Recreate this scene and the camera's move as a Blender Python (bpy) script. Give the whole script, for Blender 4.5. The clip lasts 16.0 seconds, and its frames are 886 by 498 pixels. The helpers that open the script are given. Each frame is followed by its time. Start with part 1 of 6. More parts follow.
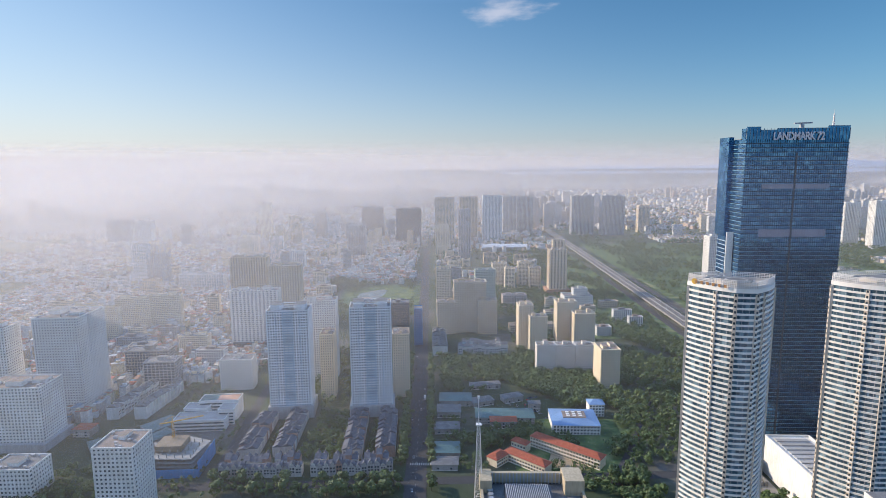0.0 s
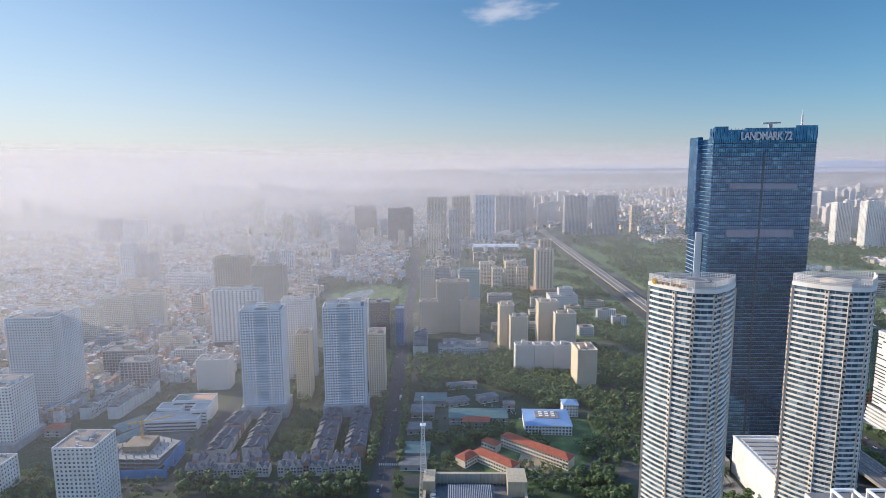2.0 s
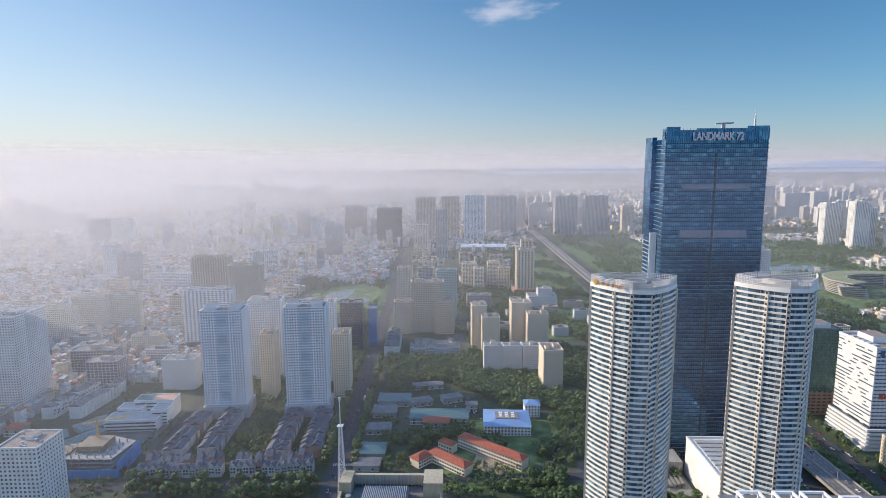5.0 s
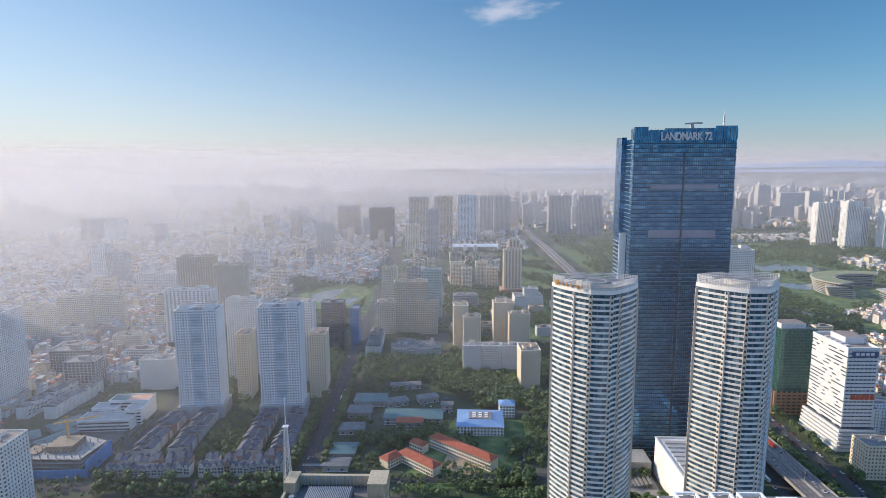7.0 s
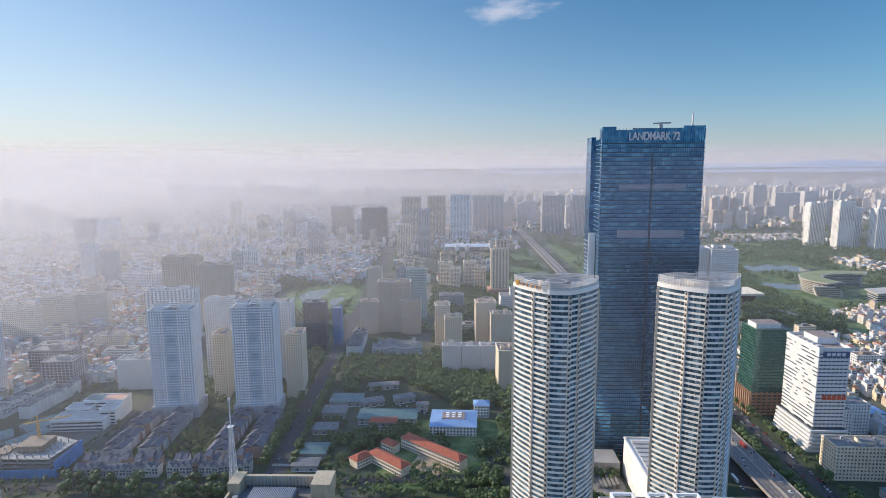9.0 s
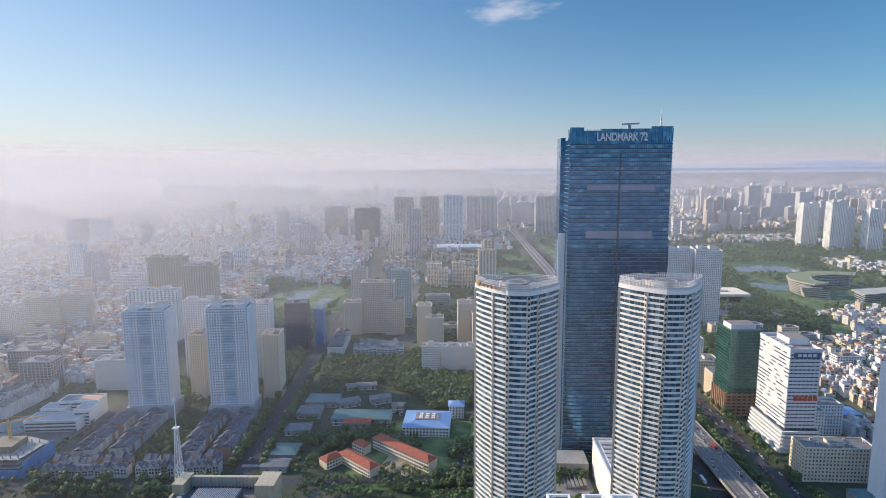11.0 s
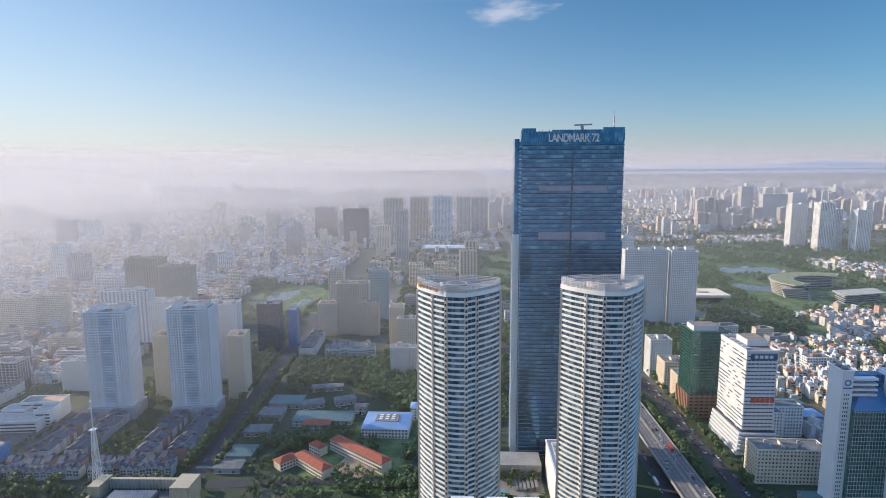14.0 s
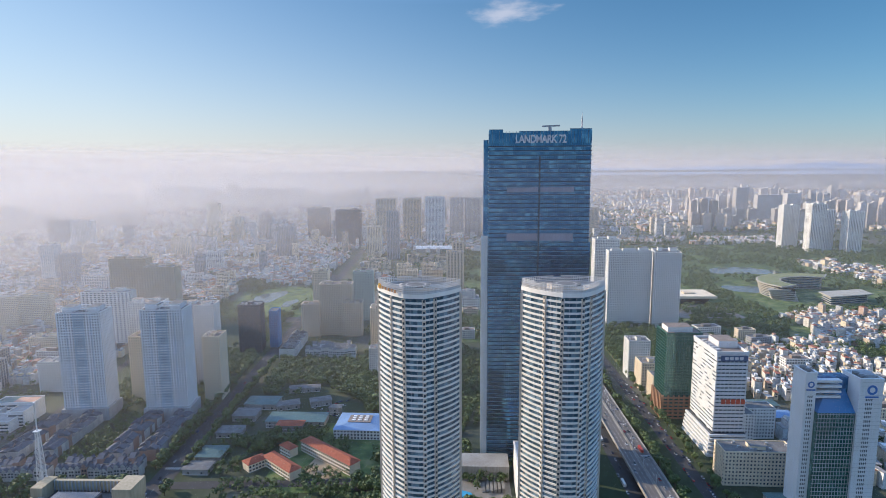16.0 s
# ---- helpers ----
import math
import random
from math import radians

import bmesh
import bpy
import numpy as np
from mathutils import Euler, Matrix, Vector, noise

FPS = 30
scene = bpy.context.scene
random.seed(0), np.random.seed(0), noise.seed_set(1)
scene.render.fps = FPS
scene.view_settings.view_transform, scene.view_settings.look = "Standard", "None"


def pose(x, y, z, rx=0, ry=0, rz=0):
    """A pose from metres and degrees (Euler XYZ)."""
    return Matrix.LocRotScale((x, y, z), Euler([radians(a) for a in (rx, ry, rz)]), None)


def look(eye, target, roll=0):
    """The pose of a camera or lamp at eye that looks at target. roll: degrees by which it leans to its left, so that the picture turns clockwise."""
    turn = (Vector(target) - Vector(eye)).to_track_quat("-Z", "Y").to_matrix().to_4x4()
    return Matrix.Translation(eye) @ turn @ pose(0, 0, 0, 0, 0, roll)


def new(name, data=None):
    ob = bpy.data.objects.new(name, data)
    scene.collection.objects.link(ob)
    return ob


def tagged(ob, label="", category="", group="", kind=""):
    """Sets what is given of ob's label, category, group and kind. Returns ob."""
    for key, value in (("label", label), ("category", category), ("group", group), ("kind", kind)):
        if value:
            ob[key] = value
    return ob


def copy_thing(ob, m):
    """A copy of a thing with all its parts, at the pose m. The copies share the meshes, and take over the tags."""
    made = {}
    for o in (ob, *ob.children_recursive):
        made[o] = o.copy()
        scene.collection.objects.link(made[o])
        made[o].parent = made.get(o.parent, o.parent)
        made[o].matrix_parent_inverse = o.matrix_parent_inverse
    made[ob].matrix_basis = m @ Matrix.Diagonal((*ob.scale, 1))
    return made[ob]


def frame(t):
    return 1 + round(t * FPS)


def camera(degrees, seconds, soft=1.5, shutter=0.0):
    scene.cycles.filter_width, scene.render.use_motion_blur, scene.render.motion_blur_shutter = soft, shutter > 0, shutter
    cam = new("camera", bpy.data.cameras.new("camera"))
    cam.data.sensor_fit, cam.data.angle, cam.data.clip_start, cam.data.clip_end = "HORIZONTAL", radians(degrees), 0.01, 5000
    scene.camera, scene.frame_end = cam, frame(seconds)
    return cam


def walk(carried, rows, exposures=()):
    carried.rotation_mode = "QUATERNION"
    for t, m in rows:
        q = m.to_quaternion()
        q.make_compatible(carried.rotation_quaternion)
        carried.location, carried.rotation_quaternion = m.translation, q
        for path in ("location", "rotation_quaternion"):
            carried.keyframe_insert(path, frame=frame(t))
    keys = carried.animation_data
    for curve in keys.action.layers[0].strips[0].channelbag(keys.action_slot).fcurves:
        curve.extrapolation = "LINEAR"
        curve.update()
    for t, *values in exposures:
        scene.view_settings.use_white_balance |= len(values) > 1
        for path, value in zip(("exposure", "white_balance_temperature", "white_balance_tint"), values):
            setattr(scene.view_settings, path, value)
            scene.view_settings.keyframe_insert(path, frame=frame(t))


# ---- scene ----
cam = camera(76.0, 16.0, soft=0.85)
METRES, EYE, TILT, LEAN, TURN = 248.0, 296.0, 0.0, 0.0, 1.2
ROWS = [
    (0.0, 0.0, 0.0, 0.0, -0.05, -6.68, 0.42),
    (0.5, 0.0317, 0.0009, -0.0006, -0.05, -6.67, 0.41),
    (1.0, 0.0634, 0.0017, -0.0006, -0.05, -6.69, 0.39),
    (1.5, 0.0953, 0.0027, -0.0009, -0.05, -6.69, 0.39),
    (2.0, 0.1271, 0.004, -0.0009, -0.03, -6.7, 0.38),
    (2.5, 0.1584, 0.0043, -0.0007, -0.02, -6.71, 0.37),
    (3.0, 0.1899, 0.0049, -0.0005, -0.01, -6.72, 0.37),
    (3.5, 0.2209, 0.0053, -0.0004, -0.0, -6.72, 0.35),
    (4.0, 0.2524, 0.0058, -0.0008, 0.02, -6.7, 0.34),
    (6.5, 0.4085, 0.0098, -0.0003, 0.11, -6.75, 0.32),
    (7.0, 0.4396, 0.0102, -0.0001, 0.12, -6.75, 0.32),
    (7.5, 0.4705, 0.0108, -0.0, 0.13, -6.76, 0.33),
    (8.0, 0.5016, 0.0113, -0.0002, 0.15, -6.77, 0.33),
    (8.5, 0.5329, 0.0121, -0.0004, 0.16, -6.76, 0.32),
    (9.0, 0.5644, 0.0129, -0.0004, 0.18, -6.77, 0.32),
    (11.5, 0.7199, 0.0149, -0.0001, 0.26, -6.71, 0.32),
    (12.0, 0.751, 0.0159, -0.0, 0.27, -6.7, 0.33),
    (12.5, 0.7818, 0.0167, 0.0, 0.28, -6.68, 0.33),
    (13.0, 0.8127, 0.0178, 0.0001, 0.29, -6.69, 0.33),
    (13.5, 0.8437, 0.0189, 0.0001, 0.3, -6.67, 0.32),
    (14.0, 0.8747, 0.0198, -0.0002, 0.32, -6.65, 0.31),
    (14.5, 0.9057, 0.0203, 0.0001, 0.33, -6.64, 0.3),
    (15.0, 0.9373, 0.0214, 0.0003, 0.34, -6.62, 0.29),
    (15.5, 0.9687, 0.0223, 0.0007, 0.35, -6.61, 0.27),
    (16.0, 0.9997, 0.0226, 0.0011, 0.35, -6.59, 0.27),
]
walk(cam, [(t, pose(0, 0, EYE, TILT, LEAN, TURN) @ pose(METRES * x, METRES * y, METRES * z, 88.55 + pitch, roll, yaw)) for t, x, y, z, yaw, pitch, roll in ROWS], exposures=((0.0, 0.52, 6350, 11),))

# ---- sky, sun ----
SUN_EL, SUN_AHEAD = radians(24), radians(20)
world = bpy.data.worlds.new("world")
scene.world = world
world.use_nodes = True
wt = world.node_tree
wt.nodes.clear()
sky = wt.nodes.new("ShaderNodeTexSky")
sky.sky_type = "NISHITA"
sky.sun_disc = False
sky.sun_elevation = SUN_EL
sky.sun_rotation = radians(-70)
sky.altitude = 100
sky.air_density, sky.dust_density, sky.ozone_density = 0.9, 0.45, 3.0
bg = wt.nodes.new("ShaderNodeBackground")
bg.inputs["Strength"].default_value = 0.126
wo = wt.nodes.new("ShaderNodeOutputWorld")
# one small torn cloud high over the city
tcw = wt.nodes.new("ShaderNodeTexCoord")
mpw = wt.nodes.new("ShaderNodeMapping")
mpw.vector_type = "POINT"
cdir = Vector((0.082, 1.0, 0.262)).normalized()
mpw.inputs["Location"].default_value = (-cdir.x * 15, -cdir.y * 3, -cdir.z * 48)
mpw.inputs["Scale"].default_value = (15, 3, 48)
ln = wt.nodes.new("ShaderNodeVectorMath"); ln.operation = "LENGTH"
nw = wt.nodes.new("ShaderNodeTexNoise"); nw.inputs["Scale"].default_value, nw.inputs["Detail"].default_value = 1.3, 7
wt.links.new(tcw.outputs["Generated"], mpw.inputs[0])
wt.links.new(mpw.outputs[0], ln.inputs[0]); wt.links.new(mpw.outputs[0], nw.inputs[0])
sb_ = wt.nodes.new("ShaderNodeMath"); sb_.operation = "MULTIPLY_ADD"
sb_.inputs[1].default_value = -0.42
wt.links.new(ln.outputs["Value"], sb_.inputs[0]); wt.links.new(nw.outputs[0], sb_.inputs[2])
mrw = wt.nodes.new("ShaderNodeMapRange"); mrw.interpolation_type = "SMOOTHSTEP"
for k_, v_ in (("From Min", 0.05), ("From Max", 0.55), ("To Min", 0.0), ("To Max", 0.38)):
    mrw.inputs[k_].default_value = v_
wt.links.new(sb_.outputs[0], mrw.inputs[0])
mxw = wt.nodes.new("ShaderNodeMix"); mxw.data_type = "RGBA"
mxw.inputs["B"].default_value = (6.2, 5.6, 5.6, 1)
# morning haze low in the sky, paler and deeper on the sun's side
def sky_calc(op, a, b=None, c=None, clamp=False):
    k = wt.nodes.new("ShaderNodeMath"); k.operation = op; k.use_clamp = clamp
    for i, v in enumerate((a, b, c)):
        if isinstance(v, (int, float)):
            k.inputs[i].default_value = v
        elif v is not None:
            wt.links.new(v, k.inputs[i])
    return k.outputs[0]


def sky_mix(kind, factor, a, b):
    k = wt.nodes.new("ShaderNodeMix"); k.data_type = "RGBA"; k.blend_type = kind
    for key, v in (("Factor", factor), ("A", a), ("B", b)):
        if isinstance(v, (int, float, tuple)):
            k.inputs[key].default_value = v
        else:
            wt.links.new(v, k.inputs[key])
    return k.outputs["Result"]


spw = wt.nodes.new("ShaderNodeSeparateXYZ")
wt.links.new(tcw.outputs["Generated"], spw.inputs[0])
sunward = sky_calc("POWER", sky_calc("MULTIPLY_ADD", spw.outputs[0], -0.62, 0.42, clamp=True), 1.6)
depth = sky_calc("MULTIPLY_ADD", sunward, 0.19, 0.056)
low = sky_calc("EXPONENT", sky_calc("MULTIPLY", sky_calc("DIVIDE", sky_calc("MAXIMUM", spw.outputs[2], 0.0), depth), -1.0))
haze_tone = sky_mix("MIX", sky_calc("MULTIPLY", sunward, 1.6, clamp=True), (3.3, 3.0, 3.3, 1), (4.7, 4.3, 4.15, 1))
# sky above the view multiplied brighter, added fill for shaded fronts
overhead_fill = sky_calc("MULTIPLY_ADD", spw.outputs[2], 1.9, -0.5, clamp=True)
clear_tint = sky_mix("MIX", overhead_fill, (0.35, 0.59, 0.66, 1), (2.6, 2.7, 2.7, 1))
clear_sky = sky_mix("MULTIPLY", 1.0, sky.outputs[0], clear_tint)
hazy_sky = sky_mix("MIX", low, clear_sky, haze_tone)
wt.links.new(mrw.outputs[0], mxw.inputs["Factor"]); wt.links.new(hazy_sky, mxw.inputs["A"])
wt.links.new(mxw.outputs["Result"], bg.inputs[0])
wt.links.new(bg.outputs[0], wo.inputs[0])

TO_SUN = Vector((-math.cos(SUN_EL) * math.cos(SUN_AHEAD), math.cos(SUN_EL) * math.sin(SUN_AHEAD), math.sin(SUN_EL)))
sun = bpy.data.lights.new("sun", "SUN")
sun.energy, sun.angle, sun.color = 4.0, radians(0.6), (1.0, 0.83, 0.62)
sun_ob = new("sun", sun)
sun_ob.matrix_world = look(TO_SUN * 100, (0, 0, 0))

# ---- materials ----
MATS = {}


def nodes_of(name):
    m = bpy.data.materials.new(name)
    m.use_nodes = True
    return m, m.node_tree.nodes, m.node_tree.links, m.node_tree.nodes["Principled BSDF"]


def ramp(n, stops, mode="LINEAR"):
    r = n.new("ShaderNodeValToRGB")
    r.color_ramp.interpolation = mode
    e = r.color_ramp.elements
    while len(e) < len(stops):
        e.new(0.5)
    for k, (p, c) in zip(e, stops):
        k.position, k.color = p, (*c, 1)
    return r


def paint(name, col, rough=0.8, grime=0.25, scale=0.12, island=0.0, obrand=0.0, metal=0.0):
    """Wall paint with weather streaks (tall noise) and fine blotches."""
    if name in MATS:
        return MATS[name]
    m, n, l, b = nodes_of(name)
    geo = n.new("ShaderNodeNewGeometry")
    mp = n.new("ShaderNodeMapping")
    mp.inputs["Scale"].default_value = (1, 1, 0.12)
    l.new(geo.outputs["Position"], mp.inputs[0])
    t1 = n.new("ShaderNodeTexNoise")
    t1.inputs["Scale"].default_value, t1.inputs["Detail"].default_value = scale * 6, 4
    l.new(mp.outputs[0], t1.inputs[0])
    t2 = n.new("ShaderNodeTexNoise")
    t2.inputs["Scale"].default_value, t2.inputs["Detail"].default_value = scale * 0.5, 5
    l.new(geo.outputs["Position"], t2.inputs[0])
    mul = n.new("ShaderNodeMath"); mul.operation = "MULTIPLY"
    l.new(t1.outputs[0], mul.inputs[0]); l.new(t2.outputs[0], mul.inputs[1])
    r = ramp(n, [(0.08, tuple(c * (1 - grime) * k for c, k in zip(col, (1.0, 0.96, 0.9)))), (0.36, col)])
    l.new(mul.outputs[0], r.inputs[0])
    out = r.outputs[0]
    src = geo.outputs["Random Per Island"] if island else None
    if obrand:
        src = n.new("ShaderNodeObjectInfo").outputs["Random"]
    if src is not None:
        hs = n.new("ShaderNodeHueSaturation")
        mr = n.new("ShaderNodeMapRange")
        k = island or obrand
        mr.inputs["To Min"].default_value, mr.inputs["To Max"].default_value = 1 - k, 1 + k * 0.5
        l.new(src, mr.inputs[0]); l.new(mr.outputs[0], hs.inputs["Value"]); l.new(out, hs.inputs["Color"])
        out = hs.outputs[0]
    l.new(out, b.inputs["Base Color"])
    b.inputs["Roughness"].default_value, b.inputs["Metallic"].default_value = rough, metal
    MATS[name] = m
    return m


def palette(name, cols, rough=0.8, source="island"):
    """One colour out of a list for each loose piece, with blotches."""
    if name in MATS:
        return MATS[name]
    m, n, l, b = nodes_of(name)
    geo = n.new("ShaderNodeNewGeometry")
    src = geo.outputs["Random Per Island"] if source == "island" else n.new("ShaderNodeObjectInfo").outputs["Random"]
    r = ramp(n, [(i / len(cols), c) for i, c in enumerate(cols)], "CONSTANT")
    l.new(src, r.inputs[0])
    t = n.new("ShaderNodeTexNoise")
    t.inputs["Scale"].default_value, t.inputs["Detail"].default_value = 0.35, 5
    l.new(geo.outputs["Position"], t.inputs[0])
    mr = n.new("ShaderNodeMapRange")
    mr.inputs["From Min"].default_value, mr.inputs["From Max"].default_value = 0.3, 0.7
    mr.inputs["To Min"].default_value, mr.inputs["To Max"].default_value = 0.68, 1.1
    l.new(t.outputs[0], mr.inputs[0])
    hs = n.new("ShaderNodeHueSaturation")
    l.new(r.outputs[0], hs.inputs["Color"]); l.new(mr.outputs[0], hs.inputs["Value"])
    l.new(hs.outputs[0], b.inputs["Base Color"])
    b.inputs["Roughness"].default_value = rough
    MATS[name] = m
    return m


def glass(name, dark, light, cell=(1.5, 1.5, 3.4), rough=0.12, bias=0.7, metal=0.0, spec=0.5):
    """Window glass seen from outside: each pane has its own tone (blinds, rooms), glossy."""
    if name in MATS:
        return MATS[name]
    m, n, l, b = nodes_of(name)
    tc = n.new("ShaderNodeTexCoord")
    dv = n.new("ShaderNodeVectorMath"); dv.operation = "DIVIDE"
    dv.inputs[1].default_value = cell
    l.new(tc.outputs["Object"], dv.inputs[0])
    fl = n.new("ShaderNodeVectorMath"); fl.operation = "FLOOR"
    l.new(dv.outputs[0], fl.inputs[0])
    wn = n.new("ShaderNodeTexWhiteNoise")
    l.new(fl.outputs[0], wn.inputs["Vector"])
    r = ramp(n, [(0.0, dark), (bias, tuple((a * 2 + c) / 3 for a, c in zip(dark, light))), (1.0, light)])
    l.new(wn.outputs["Value"], r.inputs[0])
    l.new(r.outputs[0], b.inputs["Base Color"])
    b.inputs["Roughness"].default_value, b.inputs["Metallic"].default_value = rough, metal
    b.inputs["Specular IOR Level"].default_value = spec
    nz = n.new("ShaderNodeTexNoise"); nz.inputs["Scale"].default_value = 0.15
    bp = n.new("ShaderNodeBump"); bp.inputs["Strength"].default_value, bp.inputs["Distance"].default_value = 0.25, 0.15
    l.new(tc.outputs["Object"], nz.inputs[0]); l.new(nz.outputs[0], bp.inputs["Height"]); l.new(bp.outputs[0], b.inputs["Normal"])
    MATS[name] = m
    return m


def far_facade(name, wall, pane, storey=3.6, bay=4.0):
    """Distant facades: rows of openings too small to tell apart, tone by piece."""
    m, n, l, b = nodes_of(name)
    geo = n.new("ShaderNodeNewGeometry")
    sx = n.new("ShaderNodeSeparateXYZ")
    l.new(geo.outputs["Position"], sx.inputs[0])
    add = n.new("ShaderNodeMath"); l.new(sx.outputs[0], add.inputs[0]); l.new(sx.outputs[1], add.inputs[1])
    cx = n.new("ShaderNodeCombineXYZ"); l.new(add.outputs[0], cx.inputs[0]); l.new(sx.outputs[2], cx.inputs[1])
    br = n.new("ShaderNodeTexBrick")
    br.offset = 0
    br.inputs["Scale"].default_value = 1
    br.inputs["Brick Width"].default_value, br.inputs["Row Height"].default_value = bay, storey
    br.inputs["Mortar Size"].default_value = 0.9
    br.inputs["Color1"].default_value = br.inputs["Color2"].default_value = (*pane, 1)
    br.inputs["Mortar"].default_value = (*wall, 1)
    l.new(cx.outputs[0], br.inputs[0])
    hs = n.new("ShaderNodeHueSaturation")
    mr = n.new("ShaderNodeMapRange")
    mr.inputs["To Min"].default_value, mr.inputs["To Max"].default_value = 0.55, 1.15
    l.new(geo.outputs["Random Per Island"], mr.inputs[0]); l.new(mr.outputs[0], hs.inputs["Value"])
    l.new(br.outputs[0], hs.inputs["Color"]); l.new(hs.outputs[0], b.inputs["Base Color"])
    b.inputs["Roughness"].default_value = 0.7
    MATS[name] = m
    return m


WHITE = paint("white_render", (0.80, 0.79, 0.77), grime=0.22)
BLUEWHITE = paint("pale_blue_render", (0.76, 0.79, 0.83), grime=0.15)
BLUEMID = paint("blue_render", (0.36, 0.46, 0.56), grime=0.2)
BEIGE = paint("beige_render", (0.70, 0.57, 0.42), grime=0.2)
CREAM = paint("cream_render", (0.83, 0.71, 0.53), grime=0.18)
GREY = paint("grey_render", (0.42, 0.43, 0.45), grime=0.3)
DARK = paint("dark_cladding", (0.07, 0.08, 0.10), rough=0.5)
PANEL = paint("white_metal_panel", (0.73, 0.74, 0.75), rough=0.35, grime=0.08)
CONCRETE = paint("concrete", (0.36, 0.35, 0.33), grime=0.4)
ROOFGREY = paint("grey_roof_felt", (0.20, 0.20, 0.20), grime=0.5, scale=0.3)
ROOFBROWN = paint("brown_roof_screed", (0.30, 0.24, 0.20), grime=0.5, scale=0.3)
ROOFPALE = paint("pale_roof_screed", (0.42, 0.41, 0.40), grime=0.4, scale=0.3)
ROOFRED = paint("red_roof_tiles", (0.40, 0.10, 0.05), grime=0.4, scale=0.5)
ROOFSLATE = paint("slate_roof_tiles", (0.13, 0.14, 0.17), grime=0.5, scale=0.5)
ROOFBLUE = paint("blue_sheet_roof", (0.20, 0.33, 0.55), rough=0.5, grime=0.2)
ROOFTEAL = paint("teal_sheet_roof", (0.09, 0.17, 0.17), rough=0.5, grime=0.4)
TERRACOTTA = paint("terracotta_cladding", (0.42, 0.24, 0.15))
STEEL = paint("galvanised_steel", (0.55, 0.56, 0.58), rough=0.4, metal=0.6, grime=0.2)
STEELRW = paint("white_painted_steel", (0.75, 0.73, 0.72), rough=0.5, grime=0.15)
ORANGE = paint("crane_yellow_paint", (0.72, 0.42, 0.06), rough=0.5)
NETBLUE = paint("blue_site_netting", (0.07, 0.27, 0.60), rough=0.8, grime=0.4)
ASPHALT = paint("asphalt", (0.055, 0.056, 0.06), rough=0.9, grime=0.35, scale=0.2)
# viaduct asphalt, its colour lightened to imitate sun on the deck
DECK = paint("sunlit_deck_asphalt", (0.15, 0.14, 0.135), rough=0.85, grime=0.3, scale=0.2)
LINE = paint("road_line_paint", (0.50, 0.50, 0.48), rough=0.7)
PAVING = paint("paving", (0.26, 0.25, 0.23), grime=0.4, scale=0.4)
DIRT = paint("bare_earth", (0.30, 0.24, 0.17), grime=0.4, scale=0.2)
GLASS_STD = glass("window_glass", (0.03, 0.04, 0.055), (0.34, 0.34, 0.33), (1.7, 1.7, 3.3))
GLASS_BLUE = glass("curtain_wall_blue", (0.02, 0.11, 0.26), (0.12, 0.33, 0.53), (4.2, 4.2, 4.1), rough=0.08, bias=0.75, metal=0.8, spec=0.4)
GLASS_RES = glass("balcony_glazing", (0.025, 0.055, 0.085), (0.22, 0.32, 0.38), (3.1, 3.1, 4.25), rough=0.08, spec=0.8)
GLASS_GREEN = glass("curtain_wall_green", (0.04, 0.14, 0.12), (0.17, 0.33, 0.29), (1.9, 1.9, 3.6), rough=0.07, metal=0.5, spec=0.8)
GLASS_DARK = glass("dark_curtain_wall", (0.02, 0.03, 0.04), (0.07, 0.09, 0.11), (1.9, 1.9, 3.6), rough=0.1)
HOUSEWALL = palette("house_render", [(0.66, 0.62, 0.55), (0.72, 0.71, 0.69), (0.55, 0.45, 0.33), (0.45, 0.44, 0.43), (0.70, 0.60, 0.42), (0.62, 0.66, 0.68), (0.5, 0.36, 0.28), (0.78, 0.76, 0.74)])
HOUSEROOF = palette("house_roofing", [(0.30, 0.29, 0.28), (0.36, 0.12, 0.07), (0.45, 0.44, 0.42), (0.22, 0.25, 0.28), (0.38, 0.20, 0.13), (0.16, 0.24, 0.30), (0.55, 0.54, 0.52)])
HOUSEWALL_OB = palette("house_render_single", [(0.66, 0.62, 0.55), (0.72, 0.71, 0.69), (0.55, 0.45, 0.33), (0.70, 0.60, 0.42), (0.62, 0.66, 0.68), (0.78, 0.76, 0.74)], source="object")
CARPAINT = palette("car_paint", [(0.75, 0.75, 0.75), (0.03, 0.03, 0.035), (0.35, 0.36, 0.38), (0.45, 0.03, 0.03), (0.8, 0.8, 0.8), (0.05, 0.08, 0.2)], rough=0.25, source="object")
FAR_PALE = far_facade("far_pale_facade", (0.62, 0.58, 0.54), (0.34, 0.34, 0.36))
FAR_WARM = far_facade("far_warm_facade", (0.62, 0.52, 0.44), (0.36, 0.32, 0.30))


def foliage(name, lo, hi):
    m, n, l, b = nodes_of(name)
    geo = n.new("ShaderNodeNewGeometry")
    t = n.new("ShaderNodeTexNoise"); t.inputs["Scale"].default_value, t.inputs["Detail"].default_value = 0.06, 6
    l.new(geo.outputs["Position"], t.inputs[0])
    mx = n.new("ShaderNodeMath"); mx.operation = "MULTIPLY_ADD"
    mx.inputs[1].default_value, mx.inputs[2].default_value = 0.5, 0.0
    l.new(geo.outputs["Random Per Island"], mx.inputs[0]); l.new(t.outputs[0], mx.inputs[2])
    r = ramp(n, [(0.3, lo), (0.95, hi)])
    l.new(mx.outputs[0], r.inputs[0]); l.new(r.outputs[0], b.inputs["Base Color"])
    b.inputs["Roughness"].default_value = 0.65
    MATS[name] = m
    return m


